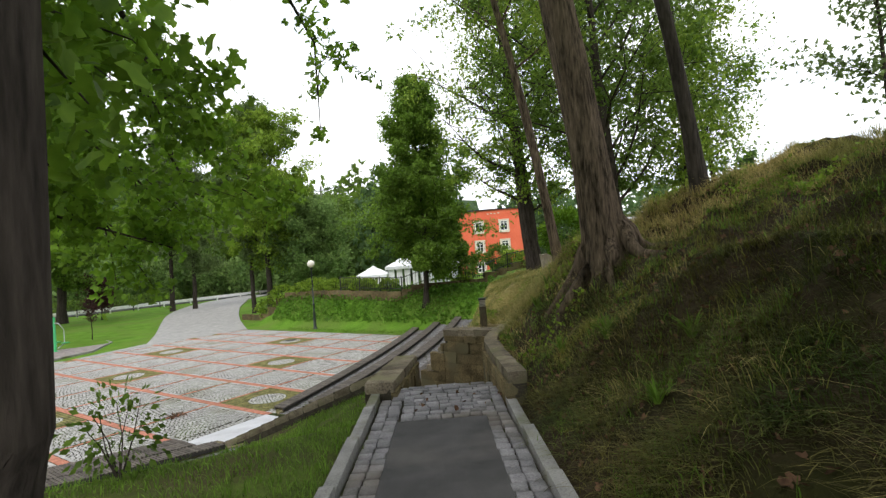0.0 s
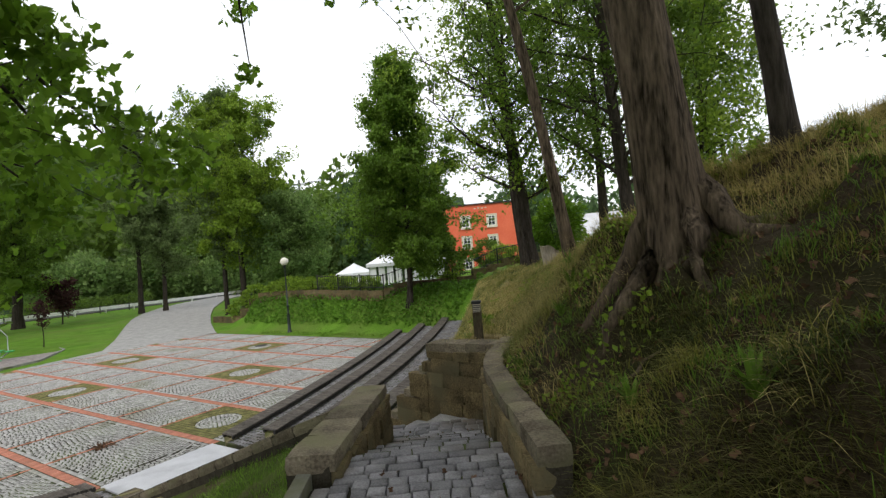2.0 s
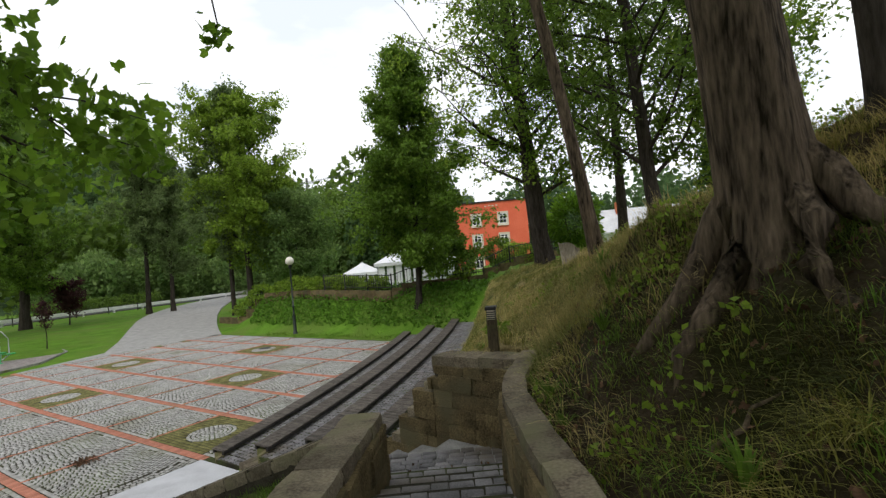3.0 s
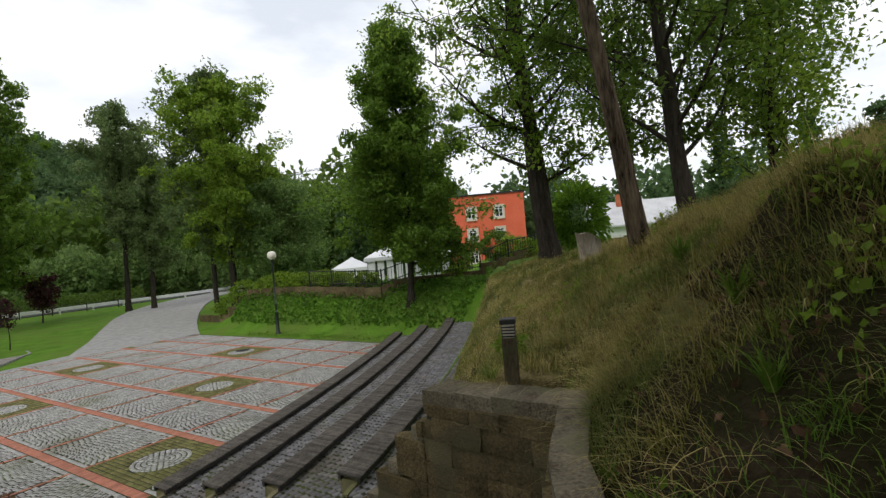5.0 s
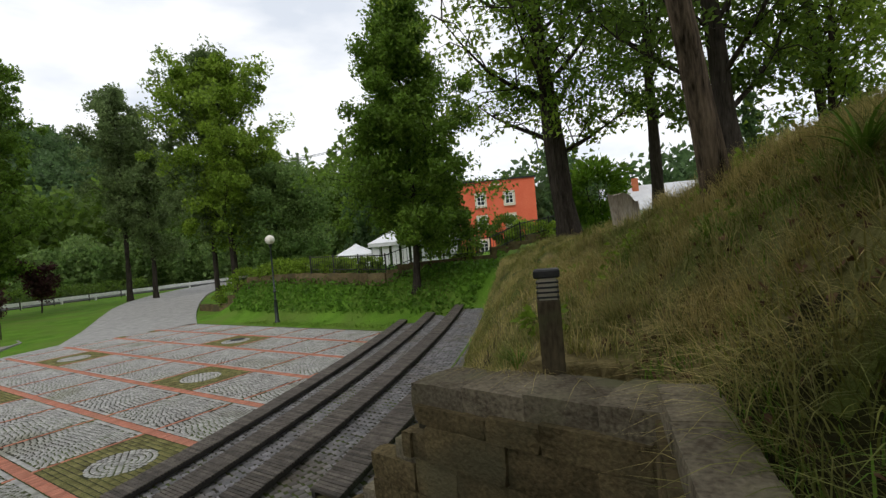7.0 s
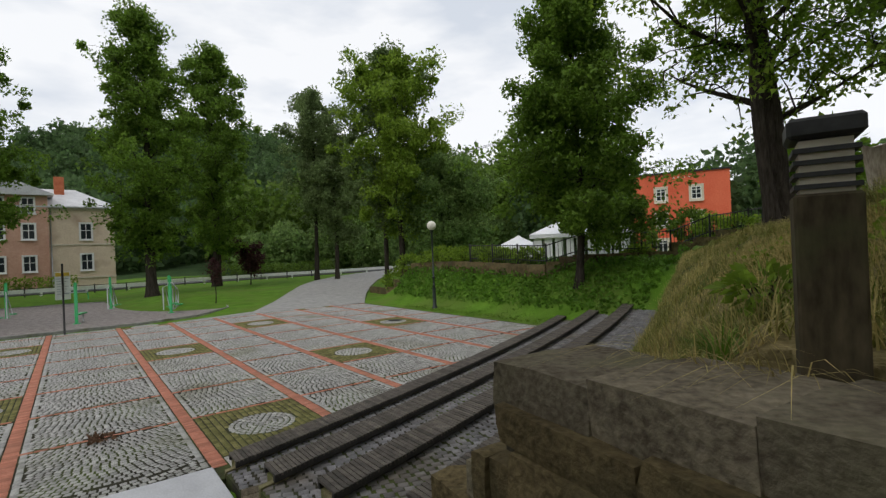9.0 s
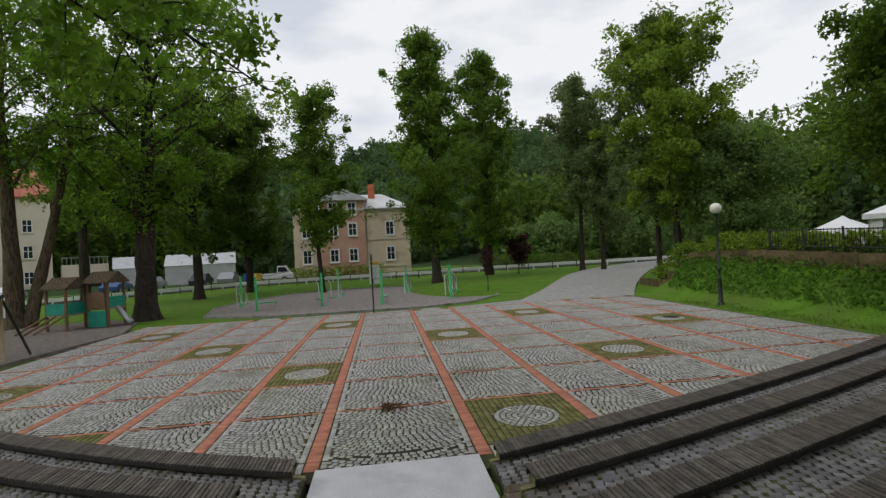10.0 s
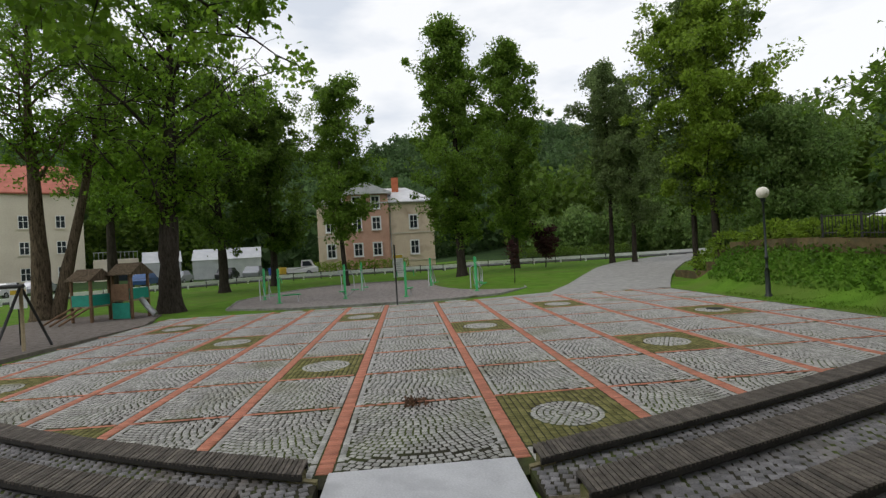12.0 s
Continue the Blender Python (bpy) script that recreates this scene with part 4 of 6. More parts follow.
def gable_roof(m, x0, x1, y0, y1, z, rise, over, thick=0.15, hip=0.0):
    bm = bmesh.new()
    ym = (y0 + y1) / 2
    c = [(x0 - over, y0 - over, z), (x1 + over, y0 - over, z), (x1 + over, y1 + over, z), (x0 - over, y1 + over, z), (x0 - over + hip, ym, z + rise), (x1 + over - hip, ym, z + rise)]
    v = [bm.verts.new(m @ Vector(q)) for q in c] + [bm.verts.new(m @ (Vector(q) - Vector((0, 0, thick)))) for q in c[:4]]
    for f in ((0, 1, 5, 4), (2, 3, 4, 5), (1, 2, 5), (3, 0, 4), (6, 7, 1, 0), (7, 8, 2, 1), (8, 9, 3, 2), (9, 6, 0, 3), (9, 8, 7, 6)):
        bm.faces.new([v[k] for k in f])
    bmesh.ops.recalc_face_normals(bm, faces=bm.faces)
    return bm


I = Matrix()
# Red house
red = tagged(empty("red_house", 2.95, 60.0, 1.2, -7.0), "red plastered three-storey house with white-framed windows", "house")
part("wall", box(bmesh.new(), 4.1, 4.5, 4.0, 8.2, 9.0, 8.0, bevel=0.03), RED_PLASTER, red)
bm = bmesh.new()
box(bm, 4.1, 4.5, 8.06, 8.5, 9.3, 0.14)
part("roof", bm, BLACK, red, "flat roof with dark metal edge")
for s in (2.45, 5.45):
    for z in (6.05, 3.7, 1.2):
        window_parts(red, I, s, z, 0.85, 1.15, CREAM, 0.2, (1, 2))
side = Matrix.Translation((8.2, 0, 0)) @ Matrix.Rotation(radians(90), 4, "Z")
for s in (1.8, 4.0, 6.3):
    for z in (6.05, 3.7):
        window_parts(red, side, s, z, 0.8, 1.15, CREAM, 0.2, (1, 2))
for k in range(4):
    part("wall_plate", box(bmesh.new(), 3.6 + 0.42 * k, -0.02, 7.55 + 0.04 * (k % 2), 0.22, 0.05, 0.12), CREAM, red, "small pale plates under the eaves")

# Beige house beyond the road
beige = tagged(empty("apartment_house", -59.6, 37.2, 0.6, 58.5), "aged beige and brick-red two-storey house with tin roof", "house")
part("wall", box(bmesh.new(), 7.4, 5.0, 4.3, 14.8, 10.0, 8.6, bevel=0.03), BEIGE, beige)
part("wing", box(bmesh.new(), 6.2, 0.6, 4.9, 5.6, 2.0, 9.8, bevel=0.03), PINK, beige, "projecting brick-red bay")
part("roof", gable_roof(I, 0, 14.8, 0, 10, 8.6, 2.4, 0.45, hip=3.5), TIN, beige, "pale tin hipped roof")
gable = Matrix.Translation((6.2, 0.6, 0)) @ Matrix.Rotation(radians(90), 4, "Z")
part("bay_roof", gable_roof(gable, -1.2, 6.0, -2.8, 2.8, 9.8, 1.4, 0.5), TIN, beige)
part("chimney", box(bmesh.new(), 10.2, 3.6, 11.0, 0.9, 0.7, 2.4, bevel=0.02), BRICK_RED, beige, "orange brick chimney")
for z in (4.55, 1.0, 8.3):
    part("string_course", box(bmesh.new(), 7.4, -0.03, z, 14.9, 0.12, 0.16), CREAM, beige)
for s in (1.6, 12.2):
    for z in (2.65, 5.95):
        window_parts(beige, I, s, z, 1.05, 1.75, WHITE, 0.1, (1, 1))
bay = Matrix.Translation((0, -0.4, 0))
for s in (5.0, 7.4):
    for z in (2.65, 5.95, 8.6):
        window_parts(beige, bay, s, z, 1.05, 1.6, WHITE, 0.1, (1, 1))
part("downpipe", tube(bmesh.new(), [(9.2, -0.08, 0), (9.2, -0.08, 8.5)], [0.06, 0.06]), STEEL, beige)

# Cream building and annexe at the street
cream = tagged(empty("tall_building", -80.0, 3.9, 0.5, 86.0), "tall cream rendered building with red tiled roof", "house")
part("wall", box(bmesh.new(), 4.8, 5.0, 6.0, 11.4, 10.0, 12.0, bevel=0.03), CREAM, cream)
part("roof", gable_roof(I, -0.9, 10.5, 0, 10, 12, 4.2, 0.5, hip=2.0), TILE_RED, cream)
for s in (1.0, 4.6, 8.2):
    for z in (2.0, 5.2, 8.4):
        window_parts(cream, I, s, z, 1.0, 1.6, CREAM, 0.06, (1, 1))
annexe = tagged(empty("annexe", -79.0, 15.2, 0.5, 86.0), "low cream annexe with a roof terrace railing", "house")
part("wall", box(bmesh.new(), 2.5, 3.0, 1.7, 5.0, 6.0, 3.4, bevel=0.03), CREAM, annexe)
part("garage_door", box(bmesh.new(), 3.0, -0.02, 1.1, 2.4, 0.1, 2.2), PANE, annexe, "dark garage door")
for k in range(11):
    part("baluster", box(bmesh.new(), 0.1 + 0.48 * k, 0.05, 3.85, 0.06, 0.06, 0.9), STEEL, annexe)
part("handrail", box(bmesh.new(), 2.5, 0.05, 4.32, 5.0, 0.08, 0.08), STEEL, annexe)
for x, y, w, turn, lab in ((-75.5, 20.2, 4.4, 80, "white marquee with gabled roof"), (-73.0, 25.5, 8.5, 70, "long white marquee behind parked cars")):
    tent = tagged(empty("marquee", x, y, 0.5, turn), lab, "tent", "white marquees")
    part("side_cover", box(bmesh.new(), w / 2, 2.5, 1.3, w, 5.0, 2.6), SHADED_CANVAS, tent)
    part("canopy", gable_roof(I, 0, w, 0, 5.0, 2.6, 1.5, 0.1, 0.06), SHADED_CANVAS, tent)

# White cottage on the rise
cot = tagged(empty("cottage", 15.2, 48.5, 1.3, -12.0), "white cottage with grey roof and brick chimney", "house")
part("wall", box(bmesh.new(), 4, 3, 1.6, 8.0, 6.0, 3.2), WHITE, cot)
part("roof", gable_roof(I, 0, 8, 0, 6, 3.2, 2.2, 0.5), TIN, cot)
part("chimney", box(bmesh.new(), 2.4, 2.4, 5.2, 0.5, 0.5, 1.6), BRICK_RED, cot)
window_parts(cot, I, 5.5, 1.7, 0.9, 1.1, WHITE, 0.08)

# Garden marquees behind the fence
for x, y, w, d, h, lab in ((-3.6, 36.5, 5.2, 4.5, 1.55, "white garden marquee with scalloped sides"), (-6.4, 40.5, 2.2, 2.5, 1.0, "low white garden tent")):
    tent = tagged(empty("garden_tent", x, y, ground_z(x + 2, y), 0), lab, "tent", "garden tents")
    part("canopy", gable_roof(I, 0, w, 0, d, h, 0.75, 0.15, 0.22, hip=1.3), TENT, tent)
    for k in range(9):
        part("curtain", box(bmesh.new(), w * (k + 0.5) / 9, 0.02 * (k % 2), h / 2 - 0.1, w / 9 * 0.72, 0.03, h - 0.2), TENT, tent)
    for sx in (0.05, w - 0.05):
        for sy in (0.05, d - 0.05):
            part("leg", box(bmesh.new(), sx, sy, h / 2, 0.06, 0.06, h), STEEL, tent)


# ---- low wall and fences ----
BAR_ME = piece_box("bar", BLACK, 0.02)


def fence(name, line, z, tall, label, material, gap=0.14, post=2.0, lift=0.0, group=""):
    """Posts, two rails and upright bars along a line."""
    root = tagged(empty(name), label, "fence", group)
    for (x0, y0), (x1, y1) in zip(line, line[1:]):
        n = max(1, round(math.hypot(x1 - x0, y1 - y0) / post))
        a = math.atan2(y1 - y0, x1 - x0)
        for i in range(n):
            t0, t1 = i / n, (i + 1) / n
            p, q = (x0 + (x1 - x0) * t0, y0 + (y1 - y0) * t0), (x0 + (x1 - x0) * t1, y0 + (y1 - y0) * t1)
            za, zb = z(*p) + lift, z(*q) + lift
            part("post", box(bmesh.new(), p[0], p[1], za + tall / 2 - 0.1, 0.07, 0.07, tall + 0.2), material, root)
            for h in (0.18, tall - 0.1):
                part("rail", tube(bmesh.new(), [(*p, za + h), (*q, zb + h)], [0.025, 0.025], 5), material, root)
            if gap:
                m = int(math.hypot(q[0] - p[0], q[1] - p[1]) / gap)
                for k in range(1, m):
                    t = k / m
                    ob = new("bar", BAR_ME)
                    ob.parent = root
                    ob.matrix_basis = Matrix.Translation((p[0] + (q[0] - p[0]) * t, p[1] + (q[1] - p[1]) * t, za + (zb - za) * t + tall / 2)) @ Matrix.Diagonal((0.022, 0.022, tall - 0.1, 1))
    return root


GARDEN = [(-16.0, 41.0), (-11.5, 38.0), (-6.6, 34.0), (-2.2, 30.6), (0.6, 30.9), (3.0, 31.8), (8.0, 34.0), (14.0, 37.0)]
bm = bmesh.new()
for (x0, y0), (x1, y1) in zip(GARDEN, GARDEN[1:]):
    n = 5
    for i in range(n):
        t = (i + 0.5) / n
        x, y = x0 + (x1 - x0) * t, y0 + (y1 - y0) * t
        box(bm, 0, 0, 0, math.hypot(x1 - x0, y1 - y0) / n + 0.02, 0.3, 0.8, Matrix.Translation((x, y, ground_z(x, y) + 0.05)) @ Matrix.Rotation(math.atan2(y1 - y0, x1 - x0), 4, "Z"))
tagged(part("garden_wall", bm, STONE), "low weathered stone wall along the bank", "wall", kind="structure")
fence("iron_fence", GARDEN[2:7], ground_z, 0.95, "black wrought-iron fence on the low wall", BLACK, 0.16, 1.6, 0.45)
ROADLINE = [(-58.0, -30.0), (-58.4, 0.0), (-57.5, 14.0), (-55.5, 28.0), (-50.0, 38.0), (-44.0, 46.0), (-38.0, 54.0), (-33.0, 61.0), (-29.0, 67.0), (-24.0, 76.0)]
flat_patch("road", [(x - 0.5, y) for x, y in ROADLINE] + [(x - 5.5, y + 2) for x, y in ROADLINE[::-1]], lambda x, y: max(0.1, ground_z(x, y) + 0.12), TARMAC, "grey tarmac street behind the park", 0.2)
bm = bmesh.new()
for (x0, y0), (x1, y1) in zip(ROADLINE, ROADLINE[1:]):
    n = max(1, round(math.hypot(x1 - x0, y1 - y0) / 3))
    for i in range(n):
        t = (i + 0.5) / n
        x, y = x0 + (x1 - x0) * t + 1.2, y0 + (y1 - y0) * t
        box(bm, 0, 0, 0, math.hypot(x1 - x0, y1 - y0) / n, 0.2, 0.32, Matrix.Translation((x, y, ground_z(x, y) + 0.48)) @ Matrix.Rotation(math.atan2(y1 - y0, x1 - x0), 4, "Z"))
        box(bm, x, y, ground_z(x, y) + 0.15, 0.14, 0.14, 0.5)
tagged(part("guard_rail", bm, WHITE), "white guard rail along the street", "railing", kind="structure")
fence("park_fence", [(x + 2.2, y) for x, y in ROADLINE[1:8]], ground_z, 0.85, "black railing on the park side of the street", BLACK, 0, 2.6)

# ---- street furniture ----
lamp = tagged(empty("street_lamp", -7.97, 31.84, ground_z(-7.97, 31.84)), "dark green iron lamp post with frosted globe", "street lamp")
bm = bmesh.new()
tube(bm, [(0, 0, -0.1), (0, 0, 0.08), (0, 0, 0.12), (0, 0, 0.9), (0, 0, 0.96), (0, 0, 1.15)], [0.14, 0.14, 0.10, 0.085, 0.10, 0.06], 12)
part("base", bm, IRON, lamp)
bm = bmesh.new()
tube(bm, [(0, 0, 1.1), (0, 0, 1.5), (0, 0, 1.52), (0, 0, 1.6), (0, 0, 1.62), (0, 0, 3.75), (0, 0, 3.8), (0, 0, 3.95)], [0.05, 0.05, 0.075, 0.075, 0.045, 0.038, 0.08, 0.1], 12)
part("post", bm, IRON, lamp)
part("globe", ball(bmesh.new(), 0, 0, 4.15, 0.235, 20, 14), GLOBE, lamp, "cream frosted glass globe")

bol = tagged(empty("bollard_light", 0.86, 9.41, 2.5, -13), "short square brown bollard light with louvred head", "bollard light")
part("post", box(bmesh.new(), 0, 0, 0.2, 0.122, 0.122, 0.56, bevel=0.006), BOLLARD_WOOD, bol)
for k in range(4):
    part("louvre", box(bmesh.new(), 0, 0, 0.495 + 0.026 * k, 0.118, 0.118, 0.010), BLACK, bol)
part("core", box(bmesh.new(), 0, 0, 0.535, 0.095, 0.095, 0.12), CREAM, bol, "pale diffuser between the louvres")
part("cap", box(bmesh.new(), 0, 0, 0.62, 0.138, 0.138, 0.045, bevel=0.008), BLACK, bol)

st = tagged(empty("tree_stump", 3.45, 15.0, ground_z(3.45, 15.0) - 0.38), "grey broken tree stump on the grassy bank", "stump")
bm = bmesh.new()
rs = random.Random(4)
tube(bm, [(0, 0, -0.2), (0, 0, 0.05), (0.01, 0, 0.3), (0.0, 0, 0.65), (-0.03, 0.0, 1.0)], [0.38, 0.30, 0.22, 0.20, 0.215], 20, True, 0.55)
for v in bm.verts:
    if v.co.z > 0.95:
        v.co.z += rs.uniform(-0.05, 0.05) - 0.5 * v.co.x
part("wood", bm, STUMP_WOOD, st)

pole = tagged(empty("utility_pole", -11.8, 53.5, ground_z(-11.8, 53.5)), "tall grey concrete utility pole with cables", "pole")
part("shaft", tube(bmesh.new(), [(0, 0, -0.5), (0, 0, 11.5)], [0.2, 0.11], 10), CONCRETE_POLE, pole)
part("crossarm", box(bmesh.new(), 0, 0, 11.0, 1.4, 0.08, 0.1), STEEL, pole)
for k, sx in enumerate((-0.6, 0.0, 0.6)):
    pts = [(sx + 34 * t, -22 * t, 11.1 - 5 * t * (1 - t) + 4 * t) for t in [i / 14 for i in range(15)]]
    part("cable", tube(bmesh.new(), pts, [0.018] * 15, 4), BLACK, pole)

# ---- outdoor gym ----
GYM_EDGE = [(-29.2, 17.2), (-34.4, 19.4), (-37.8, 22.8), (-40.6, 27.4), (-40.6, 31.6), (-37.6, 35.4), (-33.4, 37.2), (-28.8, 37.2), (-24.4, 35.6), (-21.2, 32.4), (-20.0, 28.8), (-20.7, 26.0), (-23.2, 22.4), (-25.6, 19.4)]
gym_ground = flat_patch("gym_ground", GYM_EDGE, 0.03, GRAVEL, "round gravel ground of the outdoor gym", 0.16)
for (x0, y0), (x1, y1) in zip(GYM_EDGE, GYM_EDGE[1:] + GYM_EDGE[:1]):
    n = max(1, round(math.hypot(x1 - x0, y1 - y0)))
    for i in range(n):
        t = (i + 0.5) / n
        ob = new("kerb_stone", KERB_STONE)
        ob.parent = gym_ground
        ob.matrix_basis = Matrix.Translation((x0 + (x1 - x0) * t, y0 + (y1 - y0) * t, -0.02)) @ Matrix.Rotation(math.atan2(y1 - y0, x1 - x0), 4, "Z") @ Matrix.Diagonal((math.hypot(x1 - x0, y1 - y0) / n * 0.985, 0.1, 0.2, 1))


def gym_post(x, y, turn, kind):
    """An outdoor exercise machine: a green post with steel limbs, seats and footrests."""
    root = tagged(empty("exercise_machine", x, y, 0.02, turn), "green and grey steel outdoor exercise machine", "exercise machine", "outdoor gym machines")
    part("post", tube(bmesh.new(), [(0, 0, 0), (0, 0, 0.04), (0, 0, 0.05), (0, 0, 2.0), (0, 0, 2.06)], [0.16, 0.16, 0.075, 0.075, 0.03], 12), GYM_GREEN, root)
    if kind == 0:
        for s in (-1, 1):
            part("handle", tube(bmesh.new(), [(0, 0.07 * s, 1.7), (0, 0.5 * s, 1.7), (0.25, 0.55 * s, 1.3), (0.25, 0.55 * s, 0.55)], [0.025] * 4, 7), STEEL, root)
            part("seat", box(bmesh.new(), 0.3, 0.55 * s, 0.5, 0.36, 0.34, 0.05, bevel=0.015), GYM_GREEN, root)
            part("seat_leg", tube(bmesh.new(), [(0.3, 0.55 * s, 0.48), (0.1, 0.1 * s, 0.2)], [0.03, 0.03], 7), STEEL, root)
    elif kind == 1:
        for s in (-1, 1):
            part("frame", tube(bmesh.new(), [(0.0, 0.55 * s, 0), (0.0, 0.55 * s, 1.35), (0.0, 0.1 * s, 1.5)], [0.035] * 3, 7), STEEL, root)
            part("swing_arm", tube(bmesh.new(), [(0.05, 0.4 * s, 1.3), (0.25, 0.4 * s, 0.25)], [0.022] * 2, 7), STEEL, root)
            part("footrest", box(bmesh.new(), 0.28, 0.4 * s, 0.22, 0.34, 0.14, 0.04, bevel=0.01), GYM_GREEN, root)
    else:
        part("bench", box(bmesh.new(), 0.7, 0, 0.45, 1.1, 0.3, 0.06, bevel=0.02), GYM_GREEN, root)
        part("bench_leg", tube(bmesh.new(), [(1.1, 0, 0), (1.1, 0, 0.43)], [0.03, 0.03], 7), STEEL, root)
        part("crossbar", tube(bmesh.new(), [(0, -0.5, 1.55), (0, 0.5, 1.55)], [0.025] * 2, 7), STEEL, root)
        for s in (-1, 1):
            part("grip", tube(bmesh.new(), [(0, 0.5 * s, 1.55), (0.1, 0.5 * s, 1.2)], [0.03] * 2, 7), GYM_GREEN, root)
    return root


for k, (x, y, turn, kind) in enumerate(((-33.4, 20.8, 40, 1), (-29.6, 20.3, 80, 2), (-27.7, 23.6, 20, 0), (-32.6, 27.6, 60, 1), (-24.5, 25.8, 130, 2), (-30.1, 32.0, 35, 1), (-22.9, 29.9, 60, 0), (-24.8, 31.6, 10, 1))):
    gym_post(x, y, turn, kind)
post = tagged(empty("sign_post", -21.5, 23.15, 0), "thin black metal post at the edge of the square", "post")
part("shaft", tube(bmesh.new(), [(0, 0, -0.2), (0, 0, 3.0)], [0.04, 0.04], 8), BLACK, post)
sign = tagged(empty("notice_board", -40.5, 36.2, ground_z(-40.5, 36.2), 60), "tall white notice board with yellow header by the street", "sign")
part("board", box(bmesh.new(), 0, 0, 1.25, 1.0, 0.08, 2.2, bevel=0.01), WHITE, sign)
part("header", box(bmesh.new(), 0, -0.05, 2.15, 0.9, 0.02, 0.3), YELLOW, sign)
for k in range(7):
    part("text_line", box(bmesh.new(), -0.05 * (k % 3), -0.05, 1.8 - 0.2 * k, 0.75 - 0.1 * (k % 3), 0.02, 0.05), STEEL, sign)

# ---- playground ----
flat_patch("play_ground", [(-19.0, 6.4), (-22.0, 9.0), (-26.4, 12.9), (-31.0, 14.4), (-35.0, 13.6), (-35.4, 9.0), (-30.0, 4.0), (-24.0, 1.5), (-18.0, 2.5)], 0.02, PLAYSAND, "brown gravel of the playground", 0.16)
hut = tagged(empty("climbing_tower", -31.6, 11.4, 0.02, 40), "wooden climbing tower with two small gabled roofs and teal boards", "play structure")
for ox, oy, base, h in ((0, 0, 0.75, 2.1), (1.5, 0.9, 0.95, 2.3)):
    for sx in (-0.55, 0.55):
        for sy in (-0.55, 0.55):
            part("post", box(bmesh.new(), ox + sx, oy + sy, h / 2, 0.11, 0.11, h, bevel=0.01), TIMBER, hut)
    part("deck", box(bmesh.new(), ox, oy, base, 1.2, 1.2, 0.08), LIGHT_TIMBER, hut)
    part("roof", gable_roof(Matrix.Translation((ox, oy, 0)), -0.65, 0.65, -0.65, 0.65, h, 0.55, 0.1, 0.05), BARK, hut, "weathered grey boarded roof")
    part("side_board", box(bmesh.new(), ox, oy - 0.6, base + 0.33, 1.0, 0.04, 0.55), TEAL, hut)
    part("side_board", box(bmesh.new(), ox + 0.6, oy, base + 0.33, 0.04, 1.0, 0.55), TEAL, hut)
part("teal_panel", box(bmesh.new(), 1.5, 0.25, 0.45, 1.0, 0.04, 0.8), TEAL, hut)
part("climbing_wall", box(bmesh.new(), 1.5, 0.22, 1.4, 1.0, 0.05, 0.8), TIMBER, hut)
for k in range(3):
    part("ramp_beam", tube(bmesh.new(), [(-0.5 + 0.5 * k, -0.6, 0.75), (-0.9 + 0.5 * k, -1.9, 0.05)], [0.05, 0.05], 6), TIMBER, hut)
part("slide", tube(bmesh.new(), [(2.1, 0.9, 1.0), (2.5, 0.9, 0.5), (2.9, 0.9, 0.15)], [0.14] * 3, 8), STEEL, hut, "dark slide")
part("bridge_beam", tube(bmesh.new(), [(-0.6, 0.5, 1.2), (-2.6, 1.4, 1.1)], [0.06] * 2, 6), LIGHT_TIMBER, hut)
swing = tagged(empty("swing", -22.6, 8.85, 0.0, 48), "timber swing frame with black legs and basket seat", "swing")
for s, mat in ((0, LIGHT_TIMBER), (3.0, LIGHT_TIMBER)):
    part("upright", tube(bmesh.new(), [(-s, 0, -0.1), (-s, 0, 2.2)], [0.06, 0.06], 8), mat, swing)
    for q in (-1, 1):
        part("leg", tube(bmesh.new(), [(-s, 1.2 * q, -0.1), (-s, 0, 2.2)], [0.045, 0.045], 8), BLACK, swing)
part("top_beam", tube(bmesh.new(), [(0.1, 0, 2.2), (-3.1, 0, 2.2)], [0.07, 0.07], 8), BLACK, swing)
bm = bmesh.new()
tube(bm, [(-1.5 + 0.5 * math.cos(t), 0.5 * math.sin(t), 0.5) for t in [2 * math.pi * i / 16 for i in range(17)]], [0.05] * 17, 6)
part("basket", bm, BLACK, swing)
for q in (-0.4, 0.4):
    part("rope", tube(bmesh.new(), [(-1.5 + q, 0, 2.2), (-1.5 + q, 0.2, 0.5)], [0.012] * 2, 5), BLACK, swing)
board = tagged(empty("rules_board", -24.6, 8.75, 0.0, 80), "small white notice with yellow band on a black post", "sign")
part("post", box(bmesh.new(), 0, 0, 1.15, 0.06, 0.06, 2.3), BLACK, board)
part("panel", box(bmesh.new(), 0, -0.05, 1.75, 0.5, 0.03, 0.8), WHITE, board)
part("header", box(bmesh.new(), 0, -0.07, 1.95, 0.44, 0.01, 0.16), YELLOW, board)


